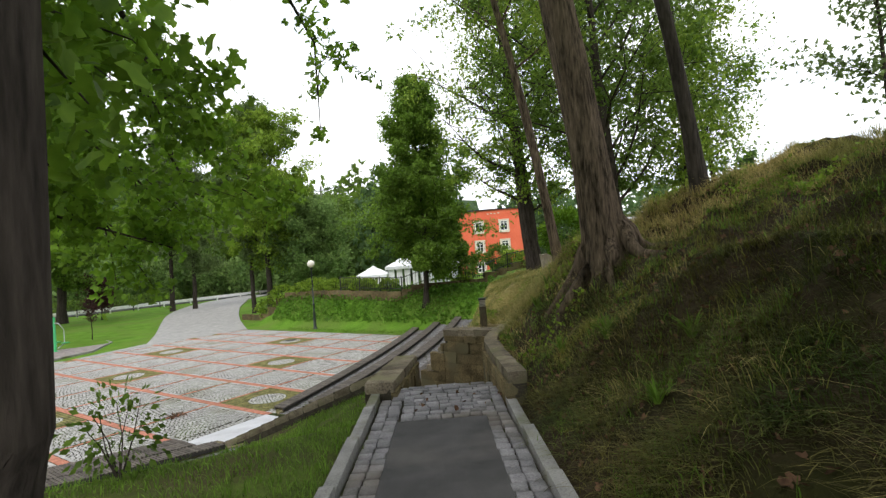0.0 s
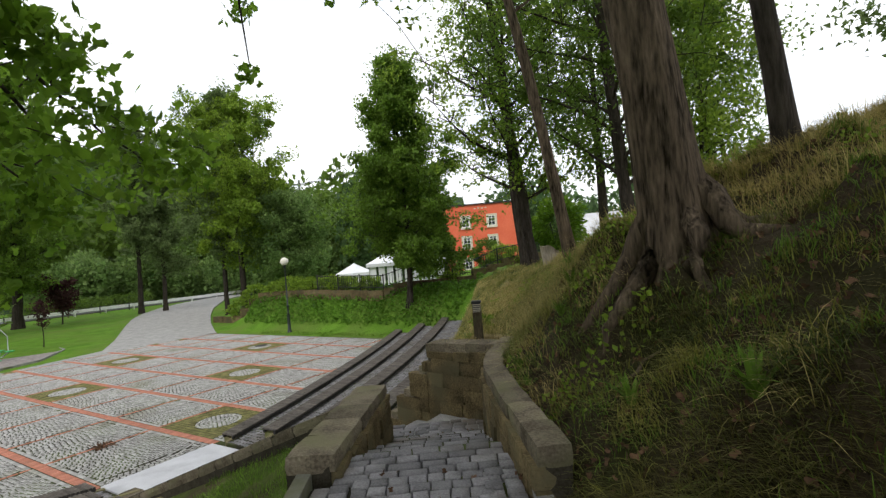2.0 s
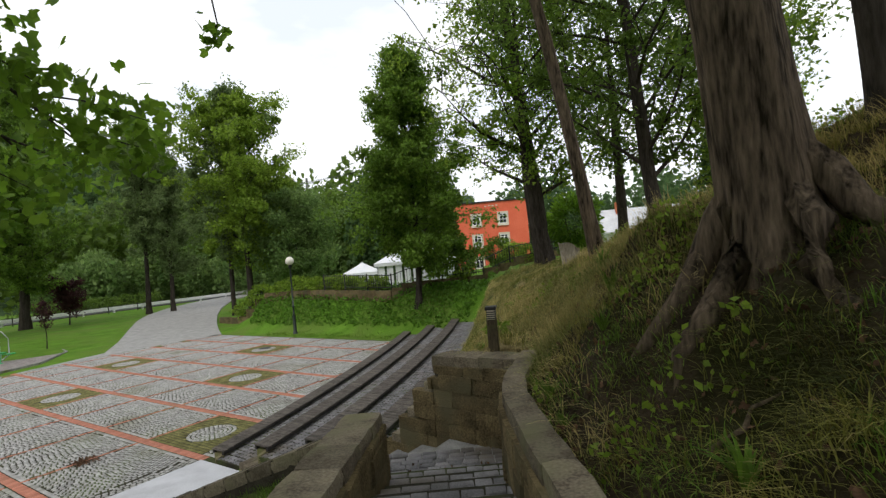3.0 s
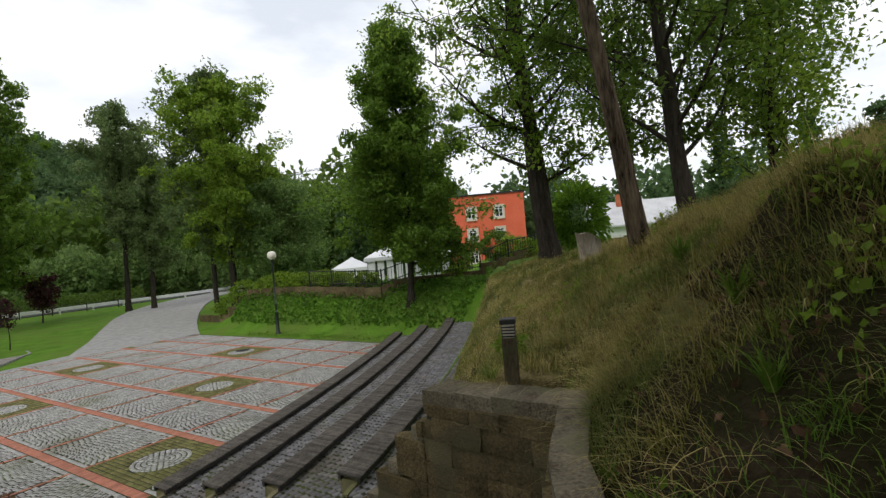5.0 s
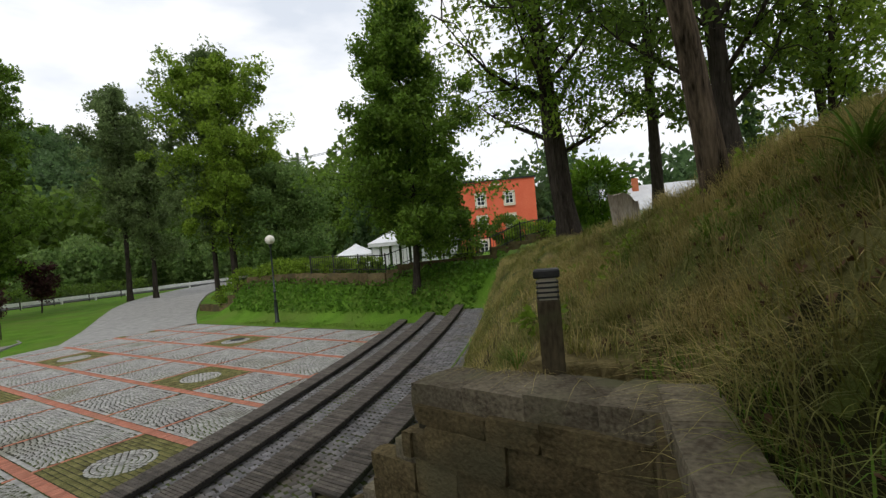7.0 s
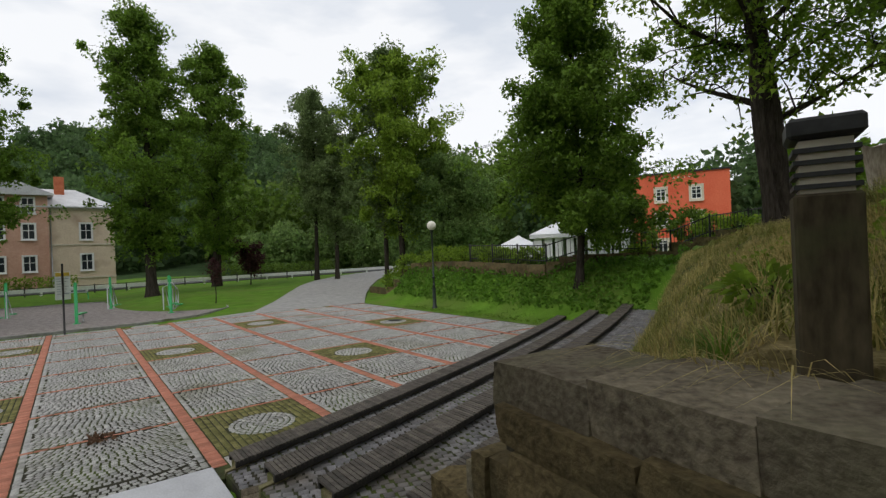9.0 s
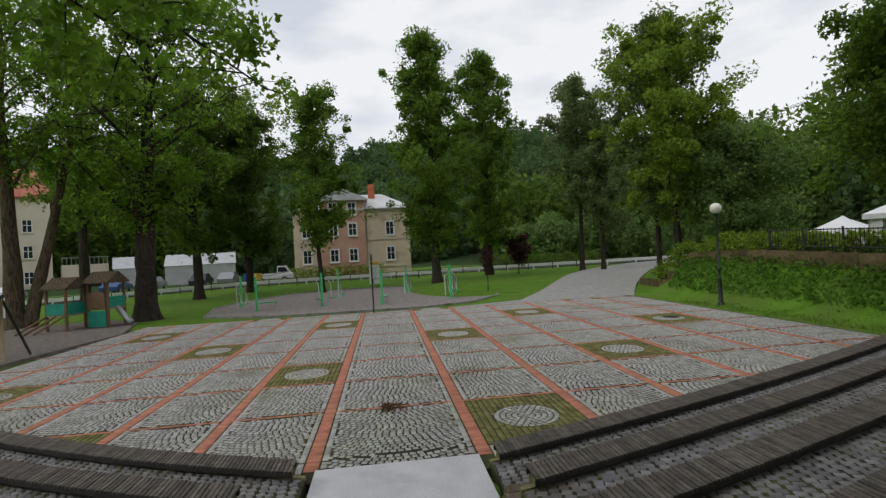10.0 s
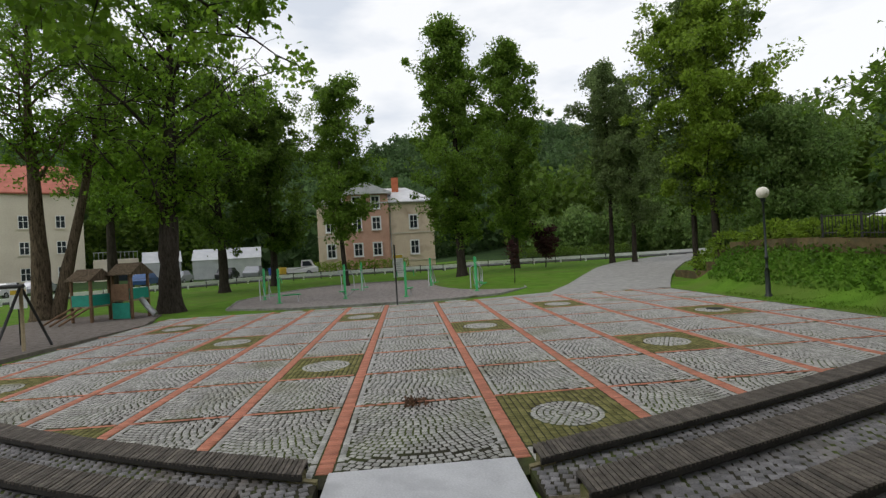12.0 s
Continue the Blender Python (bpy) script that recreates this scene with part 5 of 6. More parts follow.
# ---- parked cars ----
def car(x, y, turn, paint, label, van=False):
    root = tagged(empty("car", x, y, max(0.1, ground_z(x, y) + 0.12), turn), label, "car", "parked cars")
    prof = [(-2.1, 0.35), (-2.12, 0.75), (-1.9, 0.92), (-1.45, 1.0), (-0.95, 1.45), (0.55, 1.48), (1.15, 0.98), (1.95, 0.85), (2.1, 0.6), (2.08, 0.35)]
    if van:
        prof = [(-2.4, 0.4), (-2.4, 1.0), (0.5, 1.0), (0.55, 1.85), (1.5, 1.85), (1.95, 1.1), (2.3, 0.95), (2.35, 0.4)]
    bm = bmesh.new()
    sides = [[bm.verts.new((px, s * (0.85 if pz < 1.05 else 0.7), pz)) for px, pz in prof] for s in (-1, 1)]
    n = len(prof)
    for k in range(n):
        bm.faces.new((sides[0][k], sides[0][(k + 1) % n], sides[1][(k + 1) % n], sides[1][k]))
    bm.faces.new(sides[0][::-1])
    bm.faces.new(sides[1])
    bmesh.ops.recalc_face_normals(bm, faces=bm.faces)
    part("body", bm, paint, root)
    for s in (-1, 1):
        bm = bmesh.new()
        q = [(-1.3, 1.02), (-0.9, 1.38), (0.5, 1.4), (0.98, 1.02)] if not van else [(0.65, 1.15), (0.65, 1.7), (1.4, 1.7), (1.8, 1.15)]
        a = [bm.verts.new((px, s * (0.80 - 0.10 * (pz > 1.2)) + 0.02 * s, pz)) for px, pz in q]
        b = [bm.verts.new((px, s * (0.78 - 0.10 * (pz > 1.2)), pz)) for px, pz in q]
        bm.faces.new(a)
        bm.faces.new(b[::-1])
        for k in range(4):
            bm.faces.new((a[k], a[(k + 1) % 4], b[(k + 1) % 4], b[k]))
        bmesh.ops.recalc_face_normals(bm, faces=bm.faces)
        part("side_window", bm, PANE, root)
        for wx in (-1.35, 1.35):
            wheel = part("wheel", tube(bmesh.new(), [(wx, s * 0.66, 0.31), (wx, s * 0.87, 0.31)], [0.31, 0.31], 16), RUBBER, root)
            part("rim", tube(bmesh.new(), [(wx, s * 0.86, 0.31), (wx, s * 0.885, 0.31)], [0.19, 0.19], 12), STEEL, wheel)
    for s in (-0.6, 0.6):
        part("headlight", box(bmesh.new(), 2.05, s, 0.72, 0.1, 0.3, 0.14), GLOBE, root)


car(-63.0, 18.5, 150, CAR_BLUE, "dark blue hatchback parked by the street")
car(-62.5, 21.8, 150, CAR_GREY, "silver car parked under trees")
car(-61.2, 26.5, 150, CAR_DARK, "dark estate car parked by the street")
car(-60.2, 29.2, 150, CAR_GREY, "grey car parked beside a marquee")
car(-57.5, 33.4, 60, CAR_WHITE, "white pickup truck standing on the street", True)
car(-66.0, 9.6, 150, CAR_GREY, "silver car parked before a cream building")
car(-66.6, 7.0, 150, CAR_WHITE, "white car parked before a cream building")
for x, y, m, lab in ((-58.2, 30.6, BLUE, "blue wheeled waste bin at the street"), (-57.6, 31.6, YELLOW, "yellow wheeled waste bin at the street")):
    b = tagged(empty("waste_bin", x, y, ground_z(x, y) + 0.1), lab, "waste bin")
    part("body", box(bmesh.new(), 0, 0, 0.55, 0.6, 0.7, 1.0, bevel=0.05), m, b)
    part("lid", box(bmesh.new(), 0, 0, 1.1, 0.66, 0.76, 0.1, bevel=0.03), m, b)

# ---- shrubs and hedges ----
def shrub(x, y, w, h, n, material, label, seed, size=0.14, group="", twig=0.03):
    root = tagged(empty("shrub", x, y, ground_z(x, y) - 0.03), label, "shrub", group)
    g = np.random.RandomState(seed)
    p = g.normal(size=(n, 3))
    p /= np.linalg.norm(p, axis=1)[:, None]
    p *= g.uniform(0.55, 1.08, (n, 1)) * (1 + 0.2 * np.sin(6 * p[:, :1]) * np.cos(5 * p[:, 2:3]))
    c = p * np.array([w, w, h * 0.5]) + np.array([0, 0, h * 0.52])
    bm = bmesh.new()
    rs = random.Random(seed)
    for k in range(7):
        t = k * 0.9
        tube(bm, [(0, 0, 0), (0.3 * w * math.cos(t), 0.3 * w * math.sin(t), h * 0.4), (0.6 * w * math.cos(t + 0.3), 0.6 * w * math.sin(t + 0.3), h * rs.uniform(0.6, 0.85))], [twig, twig * 0.66, twig * 0.27], 5)
    part("woody_base", bm, BARK_DARK, root)
    part("foliage", leaves_mesh("foliage", c, size, LEAF[material], seed), None, root)


shrub(2.3, 40.0, 1.0, 2.0, 2500, "dark", "round dark green conifer shrub before the red house", 1, 0.16, "shrubs by the red house")
shrub(4.9, 39.5, 1.1, 2.2, 2500, "dark", "round dark green conifer shrub before the red house", 2, 0.16, "shrubs by the red house")
shrub(7.6, 29.0, 1.5, 3.2, 3500, "maple", "bright green leafy bush on the bank", 3, 0.22)
shrub(5.6, 37.0, 0.9, 1.5, 1500, "mid", "climbing green shrub against the fence", 4, 0.18)
for k, (x, y, w, h) in enumerate(((-4.6, 33.4, 0.7, 0.9), (-6.0, 34.6, 0.8, 1.1), (-8.0, 36.0, 0.8, 1.0), (-10.0, 37.5, 0.9, 1.2), (-3.2, 32.2, 0.7, 0.9), (-5.2, 33.7, 0.8, 1.0), (-7.1, 35.2, 0.8, 1.1), (-9.0, 36.6, 0.9, 1.3), (-12.0, 38.8, 1.0, 1.4), (-13.6, 40.0, 1.0, 1.5), (1.6, 31.6, 0.6, 0.8), (6.0, 33.4, 0.8, 1.2))):
    shrub(x, y, w, h, 900, "mid", "leafy shrub growing along the low wall", 10 + k, 0.16, "shrubs along the low wall")
shrub(1.05, 10.6, 0.2, 0.25, 200, "mid", "small weed tuft beside the bollard", 20, 0.06, twig=0.006)
shrub(-2.45, 3.6, 0.35, 0.75, 260, "dark", "thin twiggy sapling with few dark leaves", 21, 0.06, twig=0.007)
rnd = random.Random(8)
hedge = [(-41.5 + rnd.uniform(-0.3, 0.3) + 0.37 * k, 54.0 + k * 0.52, 1.7, 0.9) for k in range(22)]
woods("hedge", hedge, 96, "dark", "clipped dark hedge beside the street", 160, 0.22)
hedge = [(-58.4 + 0.45 * k, 35.0 + k * 0.78, 1.5, 0.8) for k in range(14)]
woods("garden_hedge", hedge, 97, "mid", "uneven garden hedge before the beige house", 220, 0.22)

# ---- litter on the square ----
pile = tagged(empty("leaf_litter", *to_xy(14.35, 7.15), 0.0), "small heap of dead reddish leaves on the setts", "leaves")
g = np.random.RandomState(3)
c = g.normal(size=(60, 3)) * np.array([0.11, 0.09, 0.03]) + np.array([0, 0, 0.05])
part("dead_leaves", leaves_mesh("dead_leaves", c, 0.1, LITTER, 3, 0.2, True), None, pile)
cover = tagged(empty("manhole_cover", *to_xy(22.7, 17.8), 0.006), "dark round iron manhole cover in the paving", "manhole cover")
part("lid", tube(bmesh.new(), [(0, 0, -0.03), (0, 0, 0.006)], [0.3, 0.3], 24), BLACK, cover)


# ---- paving stones ----
def sett_block(c, ang, sx, sy, h, seed=0, tilt=0.008):
    """Vertices and faces of many low blocks: centres of their tops, their turn and size."""
    g = np.random.RandomState(seed)
    n = len(c)
    c = np.array(c, np.float64)
    ang, sx, sy = np.broadcast_to(ang, n) + g.normal(0, 0.03, n), np.broadcast_to(sx, n) * g.uniform(0.92, 1.04, n), np.broadcast_to(sy, n) * g.uniform(0.9, 1.05, n)
    ca, sa = np.cos(ang)[:, None], np.sin(ang)[:, None]
    corner = np.array([(-1, -1), (1, -1), (1, 1), (-1, 1)]) * 0.5
    out = []
    for scale, z in ((0.92, 0.0), (1.0, -0.11), (1.0, -1.0)):
        px, py = corner[:, 0] * sx[:, None] * scale, corner[:, 1] * sy[:, None] * scale
        dz = np.broadcast_to(z * h, (n, 4)) + (px * g.normal(0, tilt, (n, 1)) + py * g.normal(0, tilt, (n, 1)))
        out.append(np.stack([c[:, :1] + px * ca - py * sa, c[:, 1:2] + px * sa + py * ca, c[:, 2:3] + dz], -1))
    v = np.concatenate(out, 1).reshape(-1, 3)
    k = np.arange(n)[:, None] * 12
    faces = [k + np.array([[0, 1, 2, 3]])]
    for r in (0, 4):
        for i in range(4):
            j = (i + 1) % 4
            faces.append(k + np.array([[r + 4 + i, r + 4 + j, r + j, r + i]]))
    return v, np.concatenate(faces)


def stuff_setts(name, c, ang, sx, sy, h, material, label, parent=None, seed=0):
    v, f = sett_block(c, ang, sx, sy, h, seed)
    ob = new(name, raw_mesh(name, v, f, material))
    ob.parent = parent
    return tagged(ob, label, "" if parent else "paving", kind="stuff")


SETT_PIECES = []
for k in range(6):
    v, f = sett_block([(0, 0, 0)], 0.0, 1.0, 1.0, 1.0, 40 + k, 0.05)
    SETT_PIECES.append((v, f))


def piece_setts(parent, rows, material, h=0.05):
    """Single setts as objects that share a few meshes."""
    meshes = [raw_mesh("sett", v, f, material) for v, f in SETT_PIECES]
    for i, (x, y, z, ang, sx, sy) in enumerate(rows):
        ob = new("sett", meshes[i % 6])
        ob.parent = parent
        ob.matrix_basis = Matrix.Translation((x, y, z)) @ Matrix.Rotation(ang, 4, "Z") @ Matrix.Diagonal((sx, sy, h, 1))


UV_TURN = math.atan2(CU, -SU)


def uv_points(rows, z=0.0):
    return [(*to_xy(u, v), z) for u, v in rows]


edges = [V_MIN] + S_LINES + [V_MAX]
plain_deep, plain_rows, plain_ang, moss_rows, moss_ang, ring_rows, ring_ang, near = [], [], [], [], [], [], [], []
rg = random.Random(21)
for a, b in zip(edges, edges[1:]):
    v0, v1 = a + 0.115, b - 0.115
    if v1 - v0 < 0.3:
        continue
    vm = (a + b) / 2
    kind = 0 if min(abs(vm - q) for q in (1.35, 9.46, 17.6)) < 0.5 else 2 if min(abs(vm - q) for q in (-2.4, 5.08, 13.5)) < 0.5 else None
    for r in range(-2, 9):
        u0, u1 = U0 + r * CELL + (0.055 if r > 0 else 0), U0 + (r + 1) * CELL - (0.055 if r >= 0 else 0)
        if u0 > U_END:
            continue
        u1 = min(u1, U_END)
        is_medal = kind is not None and r >= 0 and r % 4 == kind
        if is_medal:
            cu, cv = (u0 + u1) / 2, vm
            nv, nu = int((v1 - v0) / 0.105), int((u1 - u0) / 0.105)
            for i in range(nv):
                for j in range(nu):
                    u, v = u0 + (j + 0.5) * (u1 - u0) / nu, v0 + (i + 0.5) * (v1 - v0) / nv
                    if math.hypot(u - cu, v - cv) > 0.56:
                        moss_rows.append((u, v))
                        moss_ang.append(UV_TURN)
            ring_rows.append((cu, cv))
            ring_ang.append(0)
            for q in range(1, 6):
                rad = 0.103 * q
                m = int(2 * math.pi * rad / 0.105)
                for i in range(m):
                    t = 2 * math.pi * (i + 0.5 * (q % 2)) / m
                    ring_rows.append((cu + rad * math.cos(t), cv + rad * math.sin(t)))
                    ring_ang.append(UV_TURN - t)
            continue
        for side in (v0 + 0.05, v1 - 0.05):
            u = u0 + 0.05
            while u < u1:
                if u > arc(side) - 0.2 and not (6.05 < side < 8.36 and u < 11.98):
                    plain_rows.append((u, side))
                    plain_ang.append(UV_TURN)
                    plain_deep.append(0.1)
                u += 0.112
        w = v1 - v0
        R = w * 0.85
        sag = R - math.sqrt(max(0.01, R * R - w * w / 4))
        n_arc = int((u1 - u0 + sag) / 0.105) + 1
        for q in range(n_arc):
            ub = u0 + q * 0.105 + 0.05
            m = int(2 * math.asin(min(1, w / 2 / R)) * R / 0.108)
            phase = rg.random()
            for i in range(m):
                t = (i + phase) / m * 2 - 1
                t *= math.asin(min(1, w / 2 / R))
                v = vm + R * math.sin(t)
                u = ub + (R - sag) - R * math.cos(t)
                if u0 + 0.03 < u < u1 - 0.03 and v0 + 0.1 < v < v1 - 0.1 and u > arc(v) - 0.2 and not (6.05 < v < 8.36 and u < 11.98):
                    if u < 13.45 and 6.1 < v < 8.33:
                        near.append((u, v, UV_TURN + t, 0.078 * math.cos(t)))
                    else:
                        plain_rows.append((u, v))
                        plain_ang.append(UV_TURN + t)
                        plain_deep.append(0.078 * math.cos(t))
near = near[:300]
stuff_setts("setts", uv_points(plain_rows), np.array(plain_ang), np.array(plain_deep), 0.086, 0.05, GRANITE, "small grey granite setts laid in arcs", square, 1)
stuff_setts("mossy_setts", uv_points(moss_rows, -0.001), np.array(moss_ang), 0.09, 0.09, 0.05, MOSSY, "moss-covered setts round the medallions", square, 2)
stuff_setts("medallion_setts", uv_points(ring_rows), np.array(ring_ang), 0.08, 0.084, 0.05, GRANITE, "setts laid in round medallions", square, 3)
piece_setts(square, [(*to_xy(u, v), 0.0, t, w, 0.086) for u, v, t, w in near], GRANITE)
# Red brick bands
bricks, thin = [], []
for v in S_LINES:
    u = max(arc(v) - 0.1, 11.95 if 5.9 < v < 8.5 else 0)
    while u < U_END:
        bricks.append((u, v))
        u += 0.072
for r in range(1, 9):
    v = V_MIN
    while v < V_MAX:
        u = U0 + r * CELL
        if u > arc(v) and u < U_END and min(abs(v - s) for s in S_LINES) > 0.14:
            thin.append((u, v))
        v += 0.205
close = [q for q in bricks if (q[1] in (6.0, 8.43) and q[0] < 20.5)][:290]
rest = [q for q in bricks if q not in set(close)]
stuff_setts("brick_bands", uv_points(rest, 0.004), UV_TURN, 0.062, 0.2, 0.05, CLINKER, "orange-red clinker bricks in straight bands", square, 4)
stuff_setts("thin_bands", uv_points(thin, 0.003), UV_TURN, 0.066, 0.2, 0.05, CLINKER, "single rows of red clinker bricks", square, 5)
CL = [raw_mesh("brick", v, f, CLINKER) for v, f in SETT_PIECES[:3]]
for i, (u, v) in enumerate(close):
    ob = new("brick", CL[i % 3])
    ob.parent = square
    ob.matrix_basis = Matrix.Translation((*to_xy(u, v), 0.004)) @ Matrix.Rotation(UV_TURN, 4, "Z") @ Matrix.Diagonal((0.062, 0.2, 0.05, 1))
# Terraces between the benches
rows, nearby, ang = [], [], []
for k, va, vb in ((1, 8.42, 22.4), (2, 8.47, 22.8), (3, 8.52, 23.2), (4, 8.72, 23.2), (1, 5.95, -4.7), (2, 5.9, -4.5), (3, 5.85, -4.3)):
    n = int(abs(vb - va) / 0.125)
    z = 0.20 + RISE * (k - 1) - 0.13
    for i in range(n):
        v = va + (vb - va) * (i + 0.5) / n
        slope = (arc(v + 0.05) - arc(v - 0.05)) / 0.1
        for j in range(10):
            u = arc(v) - ROW_STEP * (k - 1) - SEAT + 0.06 - 0.112 * j
            q, a = (*to_xy(u, v + rg.uniform(-0.02, 0.02)), z), UV_TURN - math.atan(slope)
            if k == 2 and 8.4 < v < 11.9:
                nearby.append((*q, a, rg.uniform(0.098, 0.11), rg.uniform(0.105, 0.125)))
                continue
            rows.append(q)
            ang.append(a)
stuff_setts("terrace_setts", rows, np.array(ang), 0.092, 0.106, 0.06, PATH_SETT, "uneven dark setts paving the bench terraces", None, 6)
piece_setts(terraces[1], nearby[:290], PATH_SETT, 0.06)
# Borders of the path, its sett threshold and the steps
pieces = []
border = tagged(empty("sett_border"), "double rows of worn granite setts edging the path", "paving", kind="structure")
y = 5.3
while y > -5:
    for x in (-0.505, -0.62, 0.462, 0.575):
        row = (x + rg.uniform(-0.008, 0.008), y + rg.uniform(-0.012, 0.012), path_z(y) + 0.004 + rg.uniform(-0.006, 0.006), rg.uniform(-0.06, 0.06), rg.uniform(0.098, 0.113), rg.uniform(0.105, 0.135))
        if len(pieces) < 296:
            pieces.append(row)
    y -= 0.125
piece_setts(border, pieces, PATH_SETT, 0.07)
threshold = tagged(empty("sett_threshold"), "uneven granite setts before the steps", "paving", kind="structure")
pieces = []
y = 4.64
while y < 5.42:
    x = -0.40 + rg.uniform(-0.03, 0.0)
    while x < 0.42:
        w = rg.uniform(0.10, 0.16)
        pieces.append((x + w / 2, y, path_z(y) + 0.006 + rg.uniform(-0.006, 0.008), rg.uniform(-0.1, 0.1), w * 0.95, rg.uniform(0.10, 0.118)))
        x += w
    y += 0.118
piece_setts(threshold, pieces, PATH_SETT, 0.07)
pieces = []
for k in range(6):
    y = 5.4 + 0.45 * k + 0.03
    z = floor_z(5.4 + 0.45 * k + 0.02)
    for j in range(4):
        yy = y + 0.05 + 0.112 * j
        x = -0.55 + rg.uniform(-0.05, 0)
        while x < 0.72:
            w = rg.uniform(0.13, 0.24)
            pieces.append((x + w / 2, yy, z + rg.uniform(-0.006, 0.008), rg.uniform(-0.05, 0.05), w * 0.96, 0.106))
            x += w
for j in range(8):
    x = -0.6
    while x < 1.0:
        w = rg.uniform(0.12, 0.2)
        pieces.append((x + w / 2, 8.12 + 0.11 * j, LANDING + rg.uniform(-0.006, 0.008), rg.uniform(-0.05, 0.05), w * 0.96, 0.106))
        x += w
piece_setts(flight, pieces[:290], PATH_SETT, 0.07)
if pieces[290:]:
    stuff_setts("landing_setts", [q[:3] for q in pieces[290:]], 0.0, 0.15, 0.106, 0.07, PATH_SETT, "granite setts on the landing", flight, 9)


# ---- grass ----
def blades(name, spots, length, width, material, label, seed, bend=0.5, way=None, fan=1.1):
    """Curved grass blades of four joints each."""
    g = np.random.RandomState(seed)
    p = np.array(spots, np.float64)
    n = len(p)
    t = g.uniform(0, 2 * np.pi, n) if way is None else g.normal(way, fan, n)
    d = np.stack([np.cos(t), np.sin(t), np.zeros(n)], 1)
    s = np.stack([-np.sin(t), np.cos(t), np.zeros(n)], 1)
    h = (length * g.uniform(0.45, 1.25, n))[:, None]
    k = (bend * g.uniform(0.2, 1.6, n))[:, None]
    w = (width * g.uniform(0.6, 1.3, n))[:, None]
    up = np.array([0, 0, 1.0])
    rows = []
    for q, e in ((0.0, 1.0), (0.35, 0.85), (0.7, 0.6), (1.0, 0.1)):
        c = p + up * h * (q - 0.62 * np.minimum(k, 1.3) * q * q) + d * h * k * q * (0.35 + 0.65 * q)
        rows += [c + s * w * e, c - s * w * e]
    v = np.stack(rows, 1).reshape(-1, 3)
    i = np.arange(n)[:, None] * 8
    f = np.concatenate([i + np.array([[a, a + 1, a + 3, a + 2]]) for a in (0, 2, 4)])
    return tagged(new(name, raw_mesh(name, v, f, material)), label, "grass", kind="stuff")


rg = random.Random(77)


def scatter(n, x0, x1, y0, y1, keep):
    out = []
    while len(out) < n:
        x, y = rg.uniform(x0, x1), rg.uniform(y0, y1)
        if keep(x, y):
            out.append((x, y, ground_z(x, y) - 0.02))
    return out


def tufts(n, x0, x1, y0, y1, keep, per=26, wide=0.055):
    """Blades gathered in clumps."""
    out = []
    for x, y, z in scatter(n // per, x0, x1, y0, y1, keep):
        w = wide * rg.uniform(0.5, 1.7)
        for _ in range(per):
            a, b = x + rg.gauss(0, w), y + rg.gauss(0, w)
            out.append((a, b, ground_z(a, b) - 0.02))
    return out


def tuft(x, y):
    return noise.noise(Vector((x * 1.6, y * 1.6, 5))) + 0.5 * noise.noise(Vector((x * 5, y * 5, 7)))


blades("dry_hill_grass", tufts(62000, 0.9, 5.6, 0.0, 16, lambda x, y: x > hill_foot(y) + 0.15 and tuft(x, y) > -0.5 + 1.05 * (1 - ease(4.5, 8.5, y + 0.5 * (x - 1.5))), 22, 0.07), 0.26, 0.0026, DRY, "long dry straw-coloured grass on the hillside", 1, 1.0, math.pi, 1.1)
blades("hill_grass", tufts(92000, 0.85, 6.0, -1.0, 20, lambda x, y: x > hill_foot(y) + 0.02 and tuft(x + 9, y) > -0.35 + 0.55 * (1 - ease(3, 6, y)), 30, 0.06), 0.15, 0.003, OLIVE, "olive green grass matted over the bank", 2, 1.0, math.pi, 1.2)
blades("fresh_grass", tufts(26000, 0.85, 5.0, 0.5, 18, lambda x, y: x > hill_foot(y) and tuft(x - 5, y + 3) > 0.05, 26, 0.06), 0.14, 0.0032, GREEN, "fresh green grass in patches on the bank", 12, 0.8)
blades("matted_grass", tufts(66000, 0.9, 5.2, -1.0, 10, lambda x, y: x > hill_foot(y) + 0.1 and tuft(x + 3, y) > -0.25 + 1.1 * ease(3.5, 8.0, y + 0.5 * x), 30, 0.07), 0.15, 0.003, SHADED_MATTED, "matted grass hanging down the earth bank, coloured dark for tree shade", 9, 1.25, math.pi, 0.9)
blades("bank_grass", tufts(36000, 0.2, 5.0, 9.4, 24, lambda x, y: to_uv(x, y)[1] > 8.5 and ground_z(x, y) > 1.2), 0.22, 0.0028, DRY, "dry grass round the bollard and along the bank", 3, 0.7)
blades("bank_green", tufts(40000, -5.0, 6.0, 9.4, 30, lambda x, y: to_uv(x, y)[1] > 8.6 and ground_z(x, y) > 0.8 and to_uv(x, y)[0] - arc(min(23.0, to_uv(x, y)[1])) < -5.0), 0.17, 0.004, OLIVE, "olive grass along the bank", 13, 0.7)
blades("verge_grass", scatter(40000, -4.6, -0.8, -1.5, 9.0, lambda x, y: ground_z(x, y) > 1.05 and to_uv(x, y)[1] < 5.95 and tuft(x, y) > -0.35), 0.10, 0.0034, GREEN, "short grass on the slope beside the path", 4, 0.5)
blades("slope_grass", scatter(30000, -10, 3, 23, 40, lambda x, y: to_uv(x, y)[1] > 20.7 and to_uv(x, y)[0] - arc(23) > -2), 0.11, 0.013, GREEN, "lush green grass on the bank above the square", 5, 0.5)

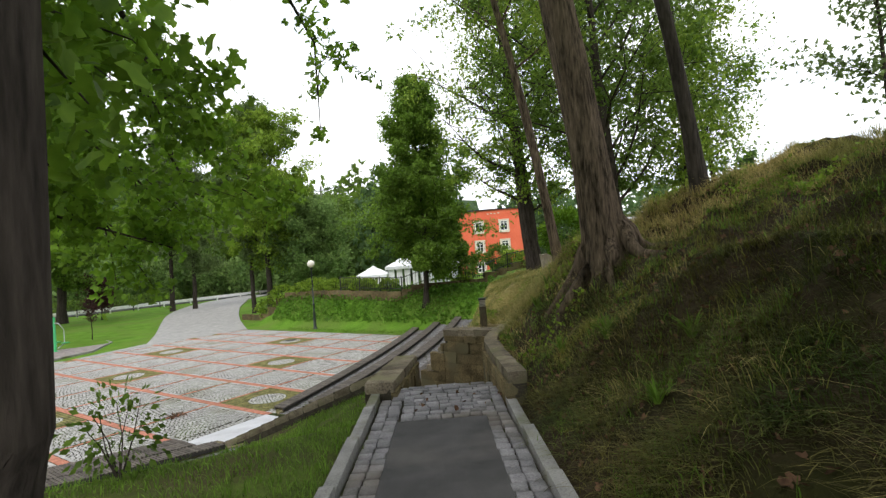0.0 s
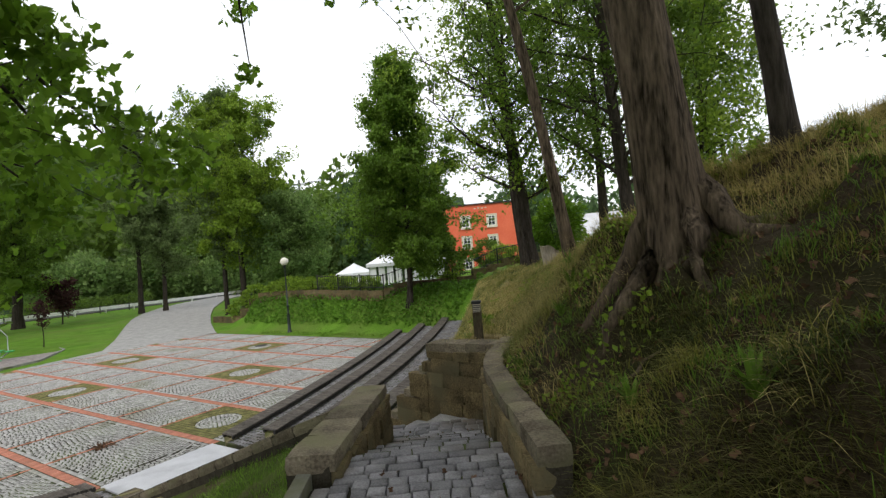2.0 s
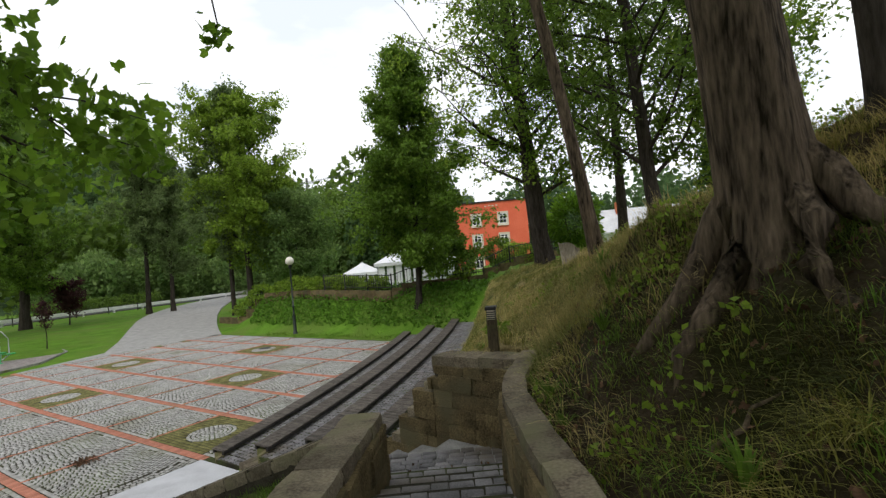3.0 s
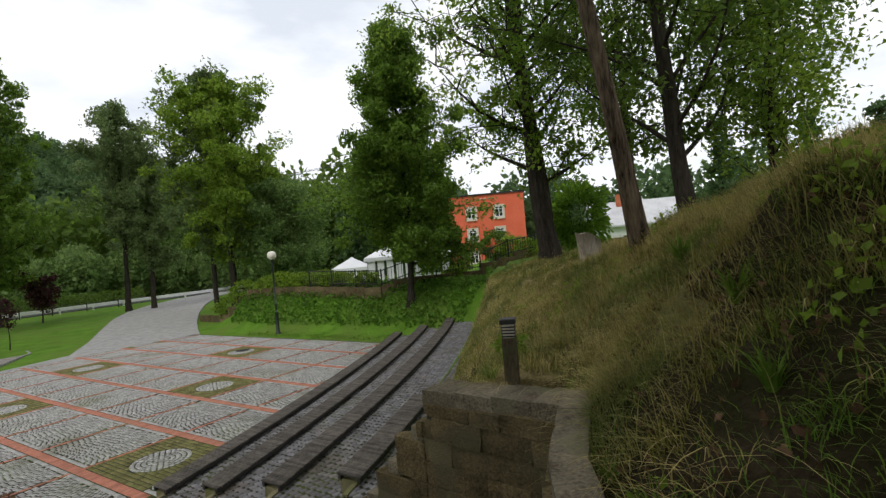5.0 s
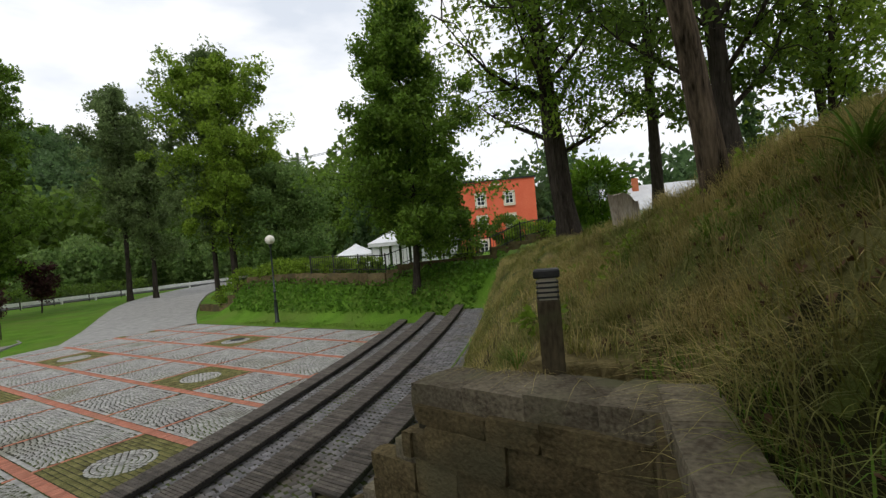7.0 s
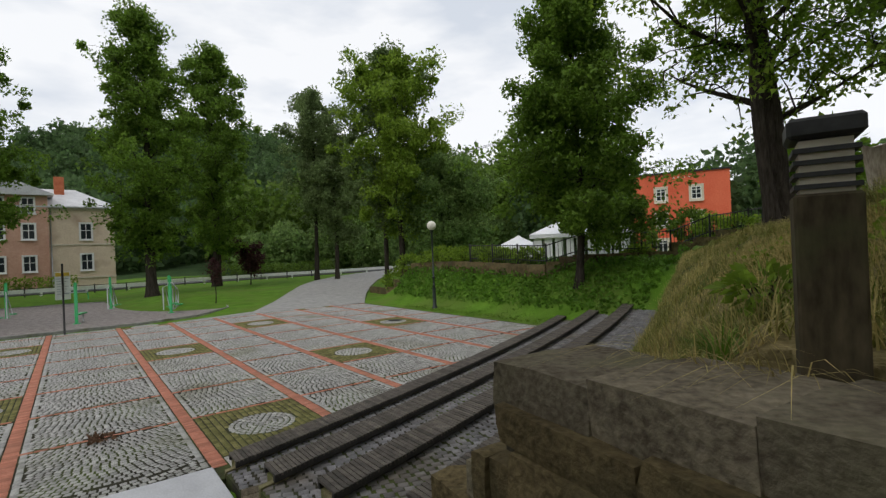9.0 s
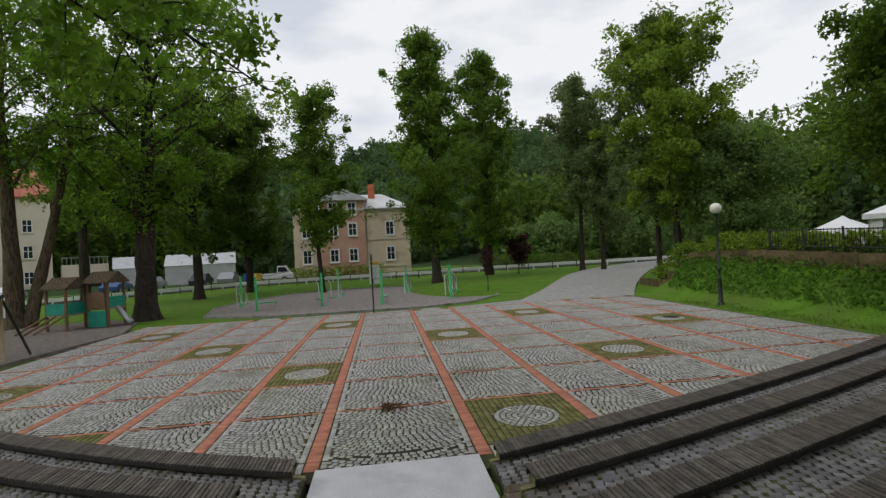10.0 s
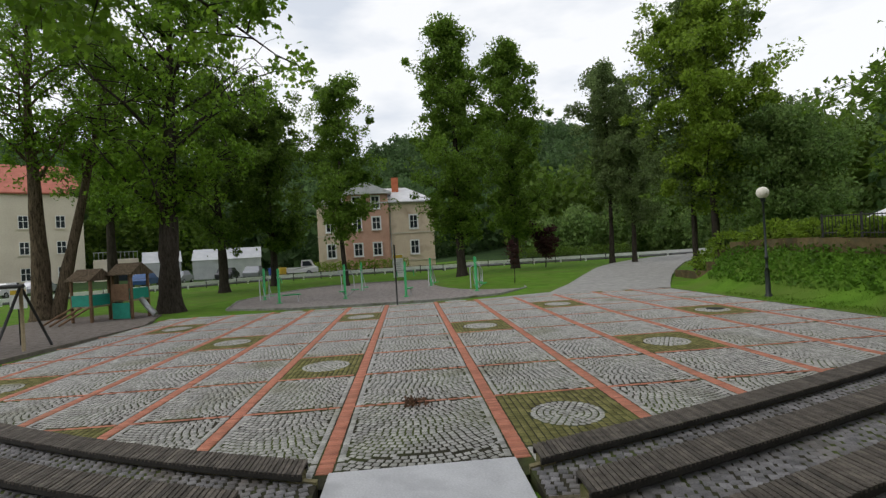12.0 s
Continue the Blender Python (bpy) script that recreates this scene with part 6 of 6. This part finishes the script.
spots = scatter(3600, 0.85, 4.5, 0.5, 10.5, lambda x, y: x > hill_foot(y) - 0.05)
c = np.array(spots) + np.array([0, 0, 0.04])
tagged(new("leaf_mould", leaves_mesh("leaf_mould", c, 0.06, LITTER, 41, 0.3, True)), "scattered dead brown leaves on the earth bank", "leaves", kind="stuff")
spots = scatter(160, -0.3, 0.75, 4.7, 8.6, lambda x, y: True)
c = np.array([(x, y, (floor_z(y) if y > 5.4 else path_z(y)) + 0.03) for x, y, z in spots])
tagged(new("path_leaves", leaves_mesh("path_leaves", c, 0.05, LITTER, 43, 0.3, True)), "few dead leaves lying on the steps", "leaves", kind="stuff")

spots = scatter(9000, -12, 6, 24, 40, lambda x, y: 22.3 < to_uv(x, y)[1] - 0.78 * max(0.0, to_uv(x, y)[0] - 31) < 26 and to_uv(x, y)[0] > 14)
c = np.array(spots) + np.random.RandomState(5).uniform(0.02, 0.35, (len(spots), 1)) * np.array([[0, 0, 1]])
tagged(new("bank_weeds", leaves_mesh("bank_weeds", c, 0.17, LEAF["bright"], 51, 0.1)), "low leafy weeds covering the green bank", "weeds", kind="stuff")
spots = scatter(3600, 0.85, 5.0, 4.5, 15, lambda x, y: x > hill_foot(y) and noise.noise(Vector((x * 1.1, y * 1.1, 15))) + 0.3 * noise.noise(Vector((x * 4, y * 4, 3))) > 0.22)
c = np.array(spots) + np.random.RandomState(6).uniform(0.03, 0.2, (len(spots), 1)) * np.array([[0, 0, 1]])
tagged(new("hill_weeds", leaves_mesh("hill_weeds", c, 0.052, LEAF["mid"], 52, 0.1)), "small green weeds between the dry grass", "weeds", kind="stuff")

def rosette(x, y, n, long, wide, label, seed, z=None, material=None):
    """A tuft of broad arching blades growing from one spot."""
    z = ground_z(x, y) if z is None else z
    root = tagged(empty("grass_tuft", x, y, z), label, "grass", "tufts on the bank")
    rs = random.Random(seed)
    bm = bmesh.new()
    for k in range(n):
        t, h, w = rs.uniform(0, 6.283), long * rs.uniform(0.5, 1.2), wide * rs.uniform(0.6, 1.2)
        d, sd = Vector((math.cos(t), math.sin(t), 0)), Vector((-math.sin(t), math.cos(t), 0))
        lean, last = rs.uniform(0.25, 0.9), None
        for i in range(5):
            f = i / 4
            c = d * (0.02 + h * lean * f * (0.4 + 0.6 * f)) + Vector((0, 0, h * (f - 0.55 * lean * f * f)))
            e = w * (1 - 0.85 * f)
            now = (bm.verts.new(c + sd * e), bm.verts.new(c + Vector((0, 0, -0.3 * e))), bm.verts.new(c - sd * e))
            if last:
                bm.faces.new((last[0], now[0], now[1], last[1]))
                bm.faces.new((last[1], now[1], now[2], last[2]))
            last = now
    part("blade", bm, material or GREEN, root)
    return root


for k, (x, y, n, long, wide) in enumerate(((0.98, 6.9, 60, 0.20, 0.006), (0.95, 7.35, 40, 0.14, 0.005), (0.97, 6.45, 45, 0.13, 0.006), (1.0, 7.7, 30, 0.12, 0.005), (1.28, 5.0, 26, 0.20, 0.018), (1.5, 4.2, 22, 0.24, 0.022), (1.42, 6.9, 30, 0.22, 0.012), (1.75, 7.6, 26, 0.26, 0.016), (2.1, 8.8, 30, 0.30, 0.016), (2.6, 9.6, 30, 0.34, 0.02), (2.2, 10.2, 26, 0.30, 0.02), (1.35, 2.9, 30, 0.22, 0.010), (1.8, 3.3, 26, 0.25, 0.012), (0.75, 10.0, 50, 0.22, 0.006), (0.55, 10.2, 50, 0.20, 0.006))):
    rosette(x, y, n, long, wide, "fresh green tuft of arching blades on the bank", 300 + k)

hang = []
for k in range(14):
    s0 = rg.uniform(0.15, 1.1)
    hx, hy = 1.0 - 0.745 * s0 + 0.667 * 0.40, 8.62 + 0.667 * s0 + 0.745 * 0.40
    hang += [(hx + rg.gauss(0, 0.03), hy + rg.gauss(0, 0.03), 2.57) for _ in range(7)]
blades("hanging_grass", hang, 0.2, 0.0016, DRY, "stray grass blades hanging over the wall coping", 8, 1.5, -2.3, 0.5)


def dead_branch(points, girth, label):
    o = Vector((*points[0], ground_z(*points[0])))
    root = tagged(empty("dead_branch", *o), label, "branch", "dead branches on the bank")
    pts = [Vector((x, y, ground_z(x, y) + girth * 0.6)) - o for x, y in points]
    part("wood", tube(bmesh.new(), pts, [girth * (1 - 0.7 * i / (len(pts) - 1)) for i in range(len(pts))], 7, True, 0.4), BARK, root)


dead_branch([(1.2, 3.15), (1.34, 3.24), (1.47, 3.22), (1.6, 3.3)], 0.03, "pale dead branch lying on the earth bank")
dead_branch([(1.3, 5.3), (1.42, 5.22), (1.5, 5.3), (1.62, 5.24)], 0.016, "thin bare root crossing the earth bank")
dead_branch([(1.6, 2.4), (1.68, 2.5), (1.72, 2.62), (1.8, 2.7)], 0.014, "dry twig half buried in the bank")
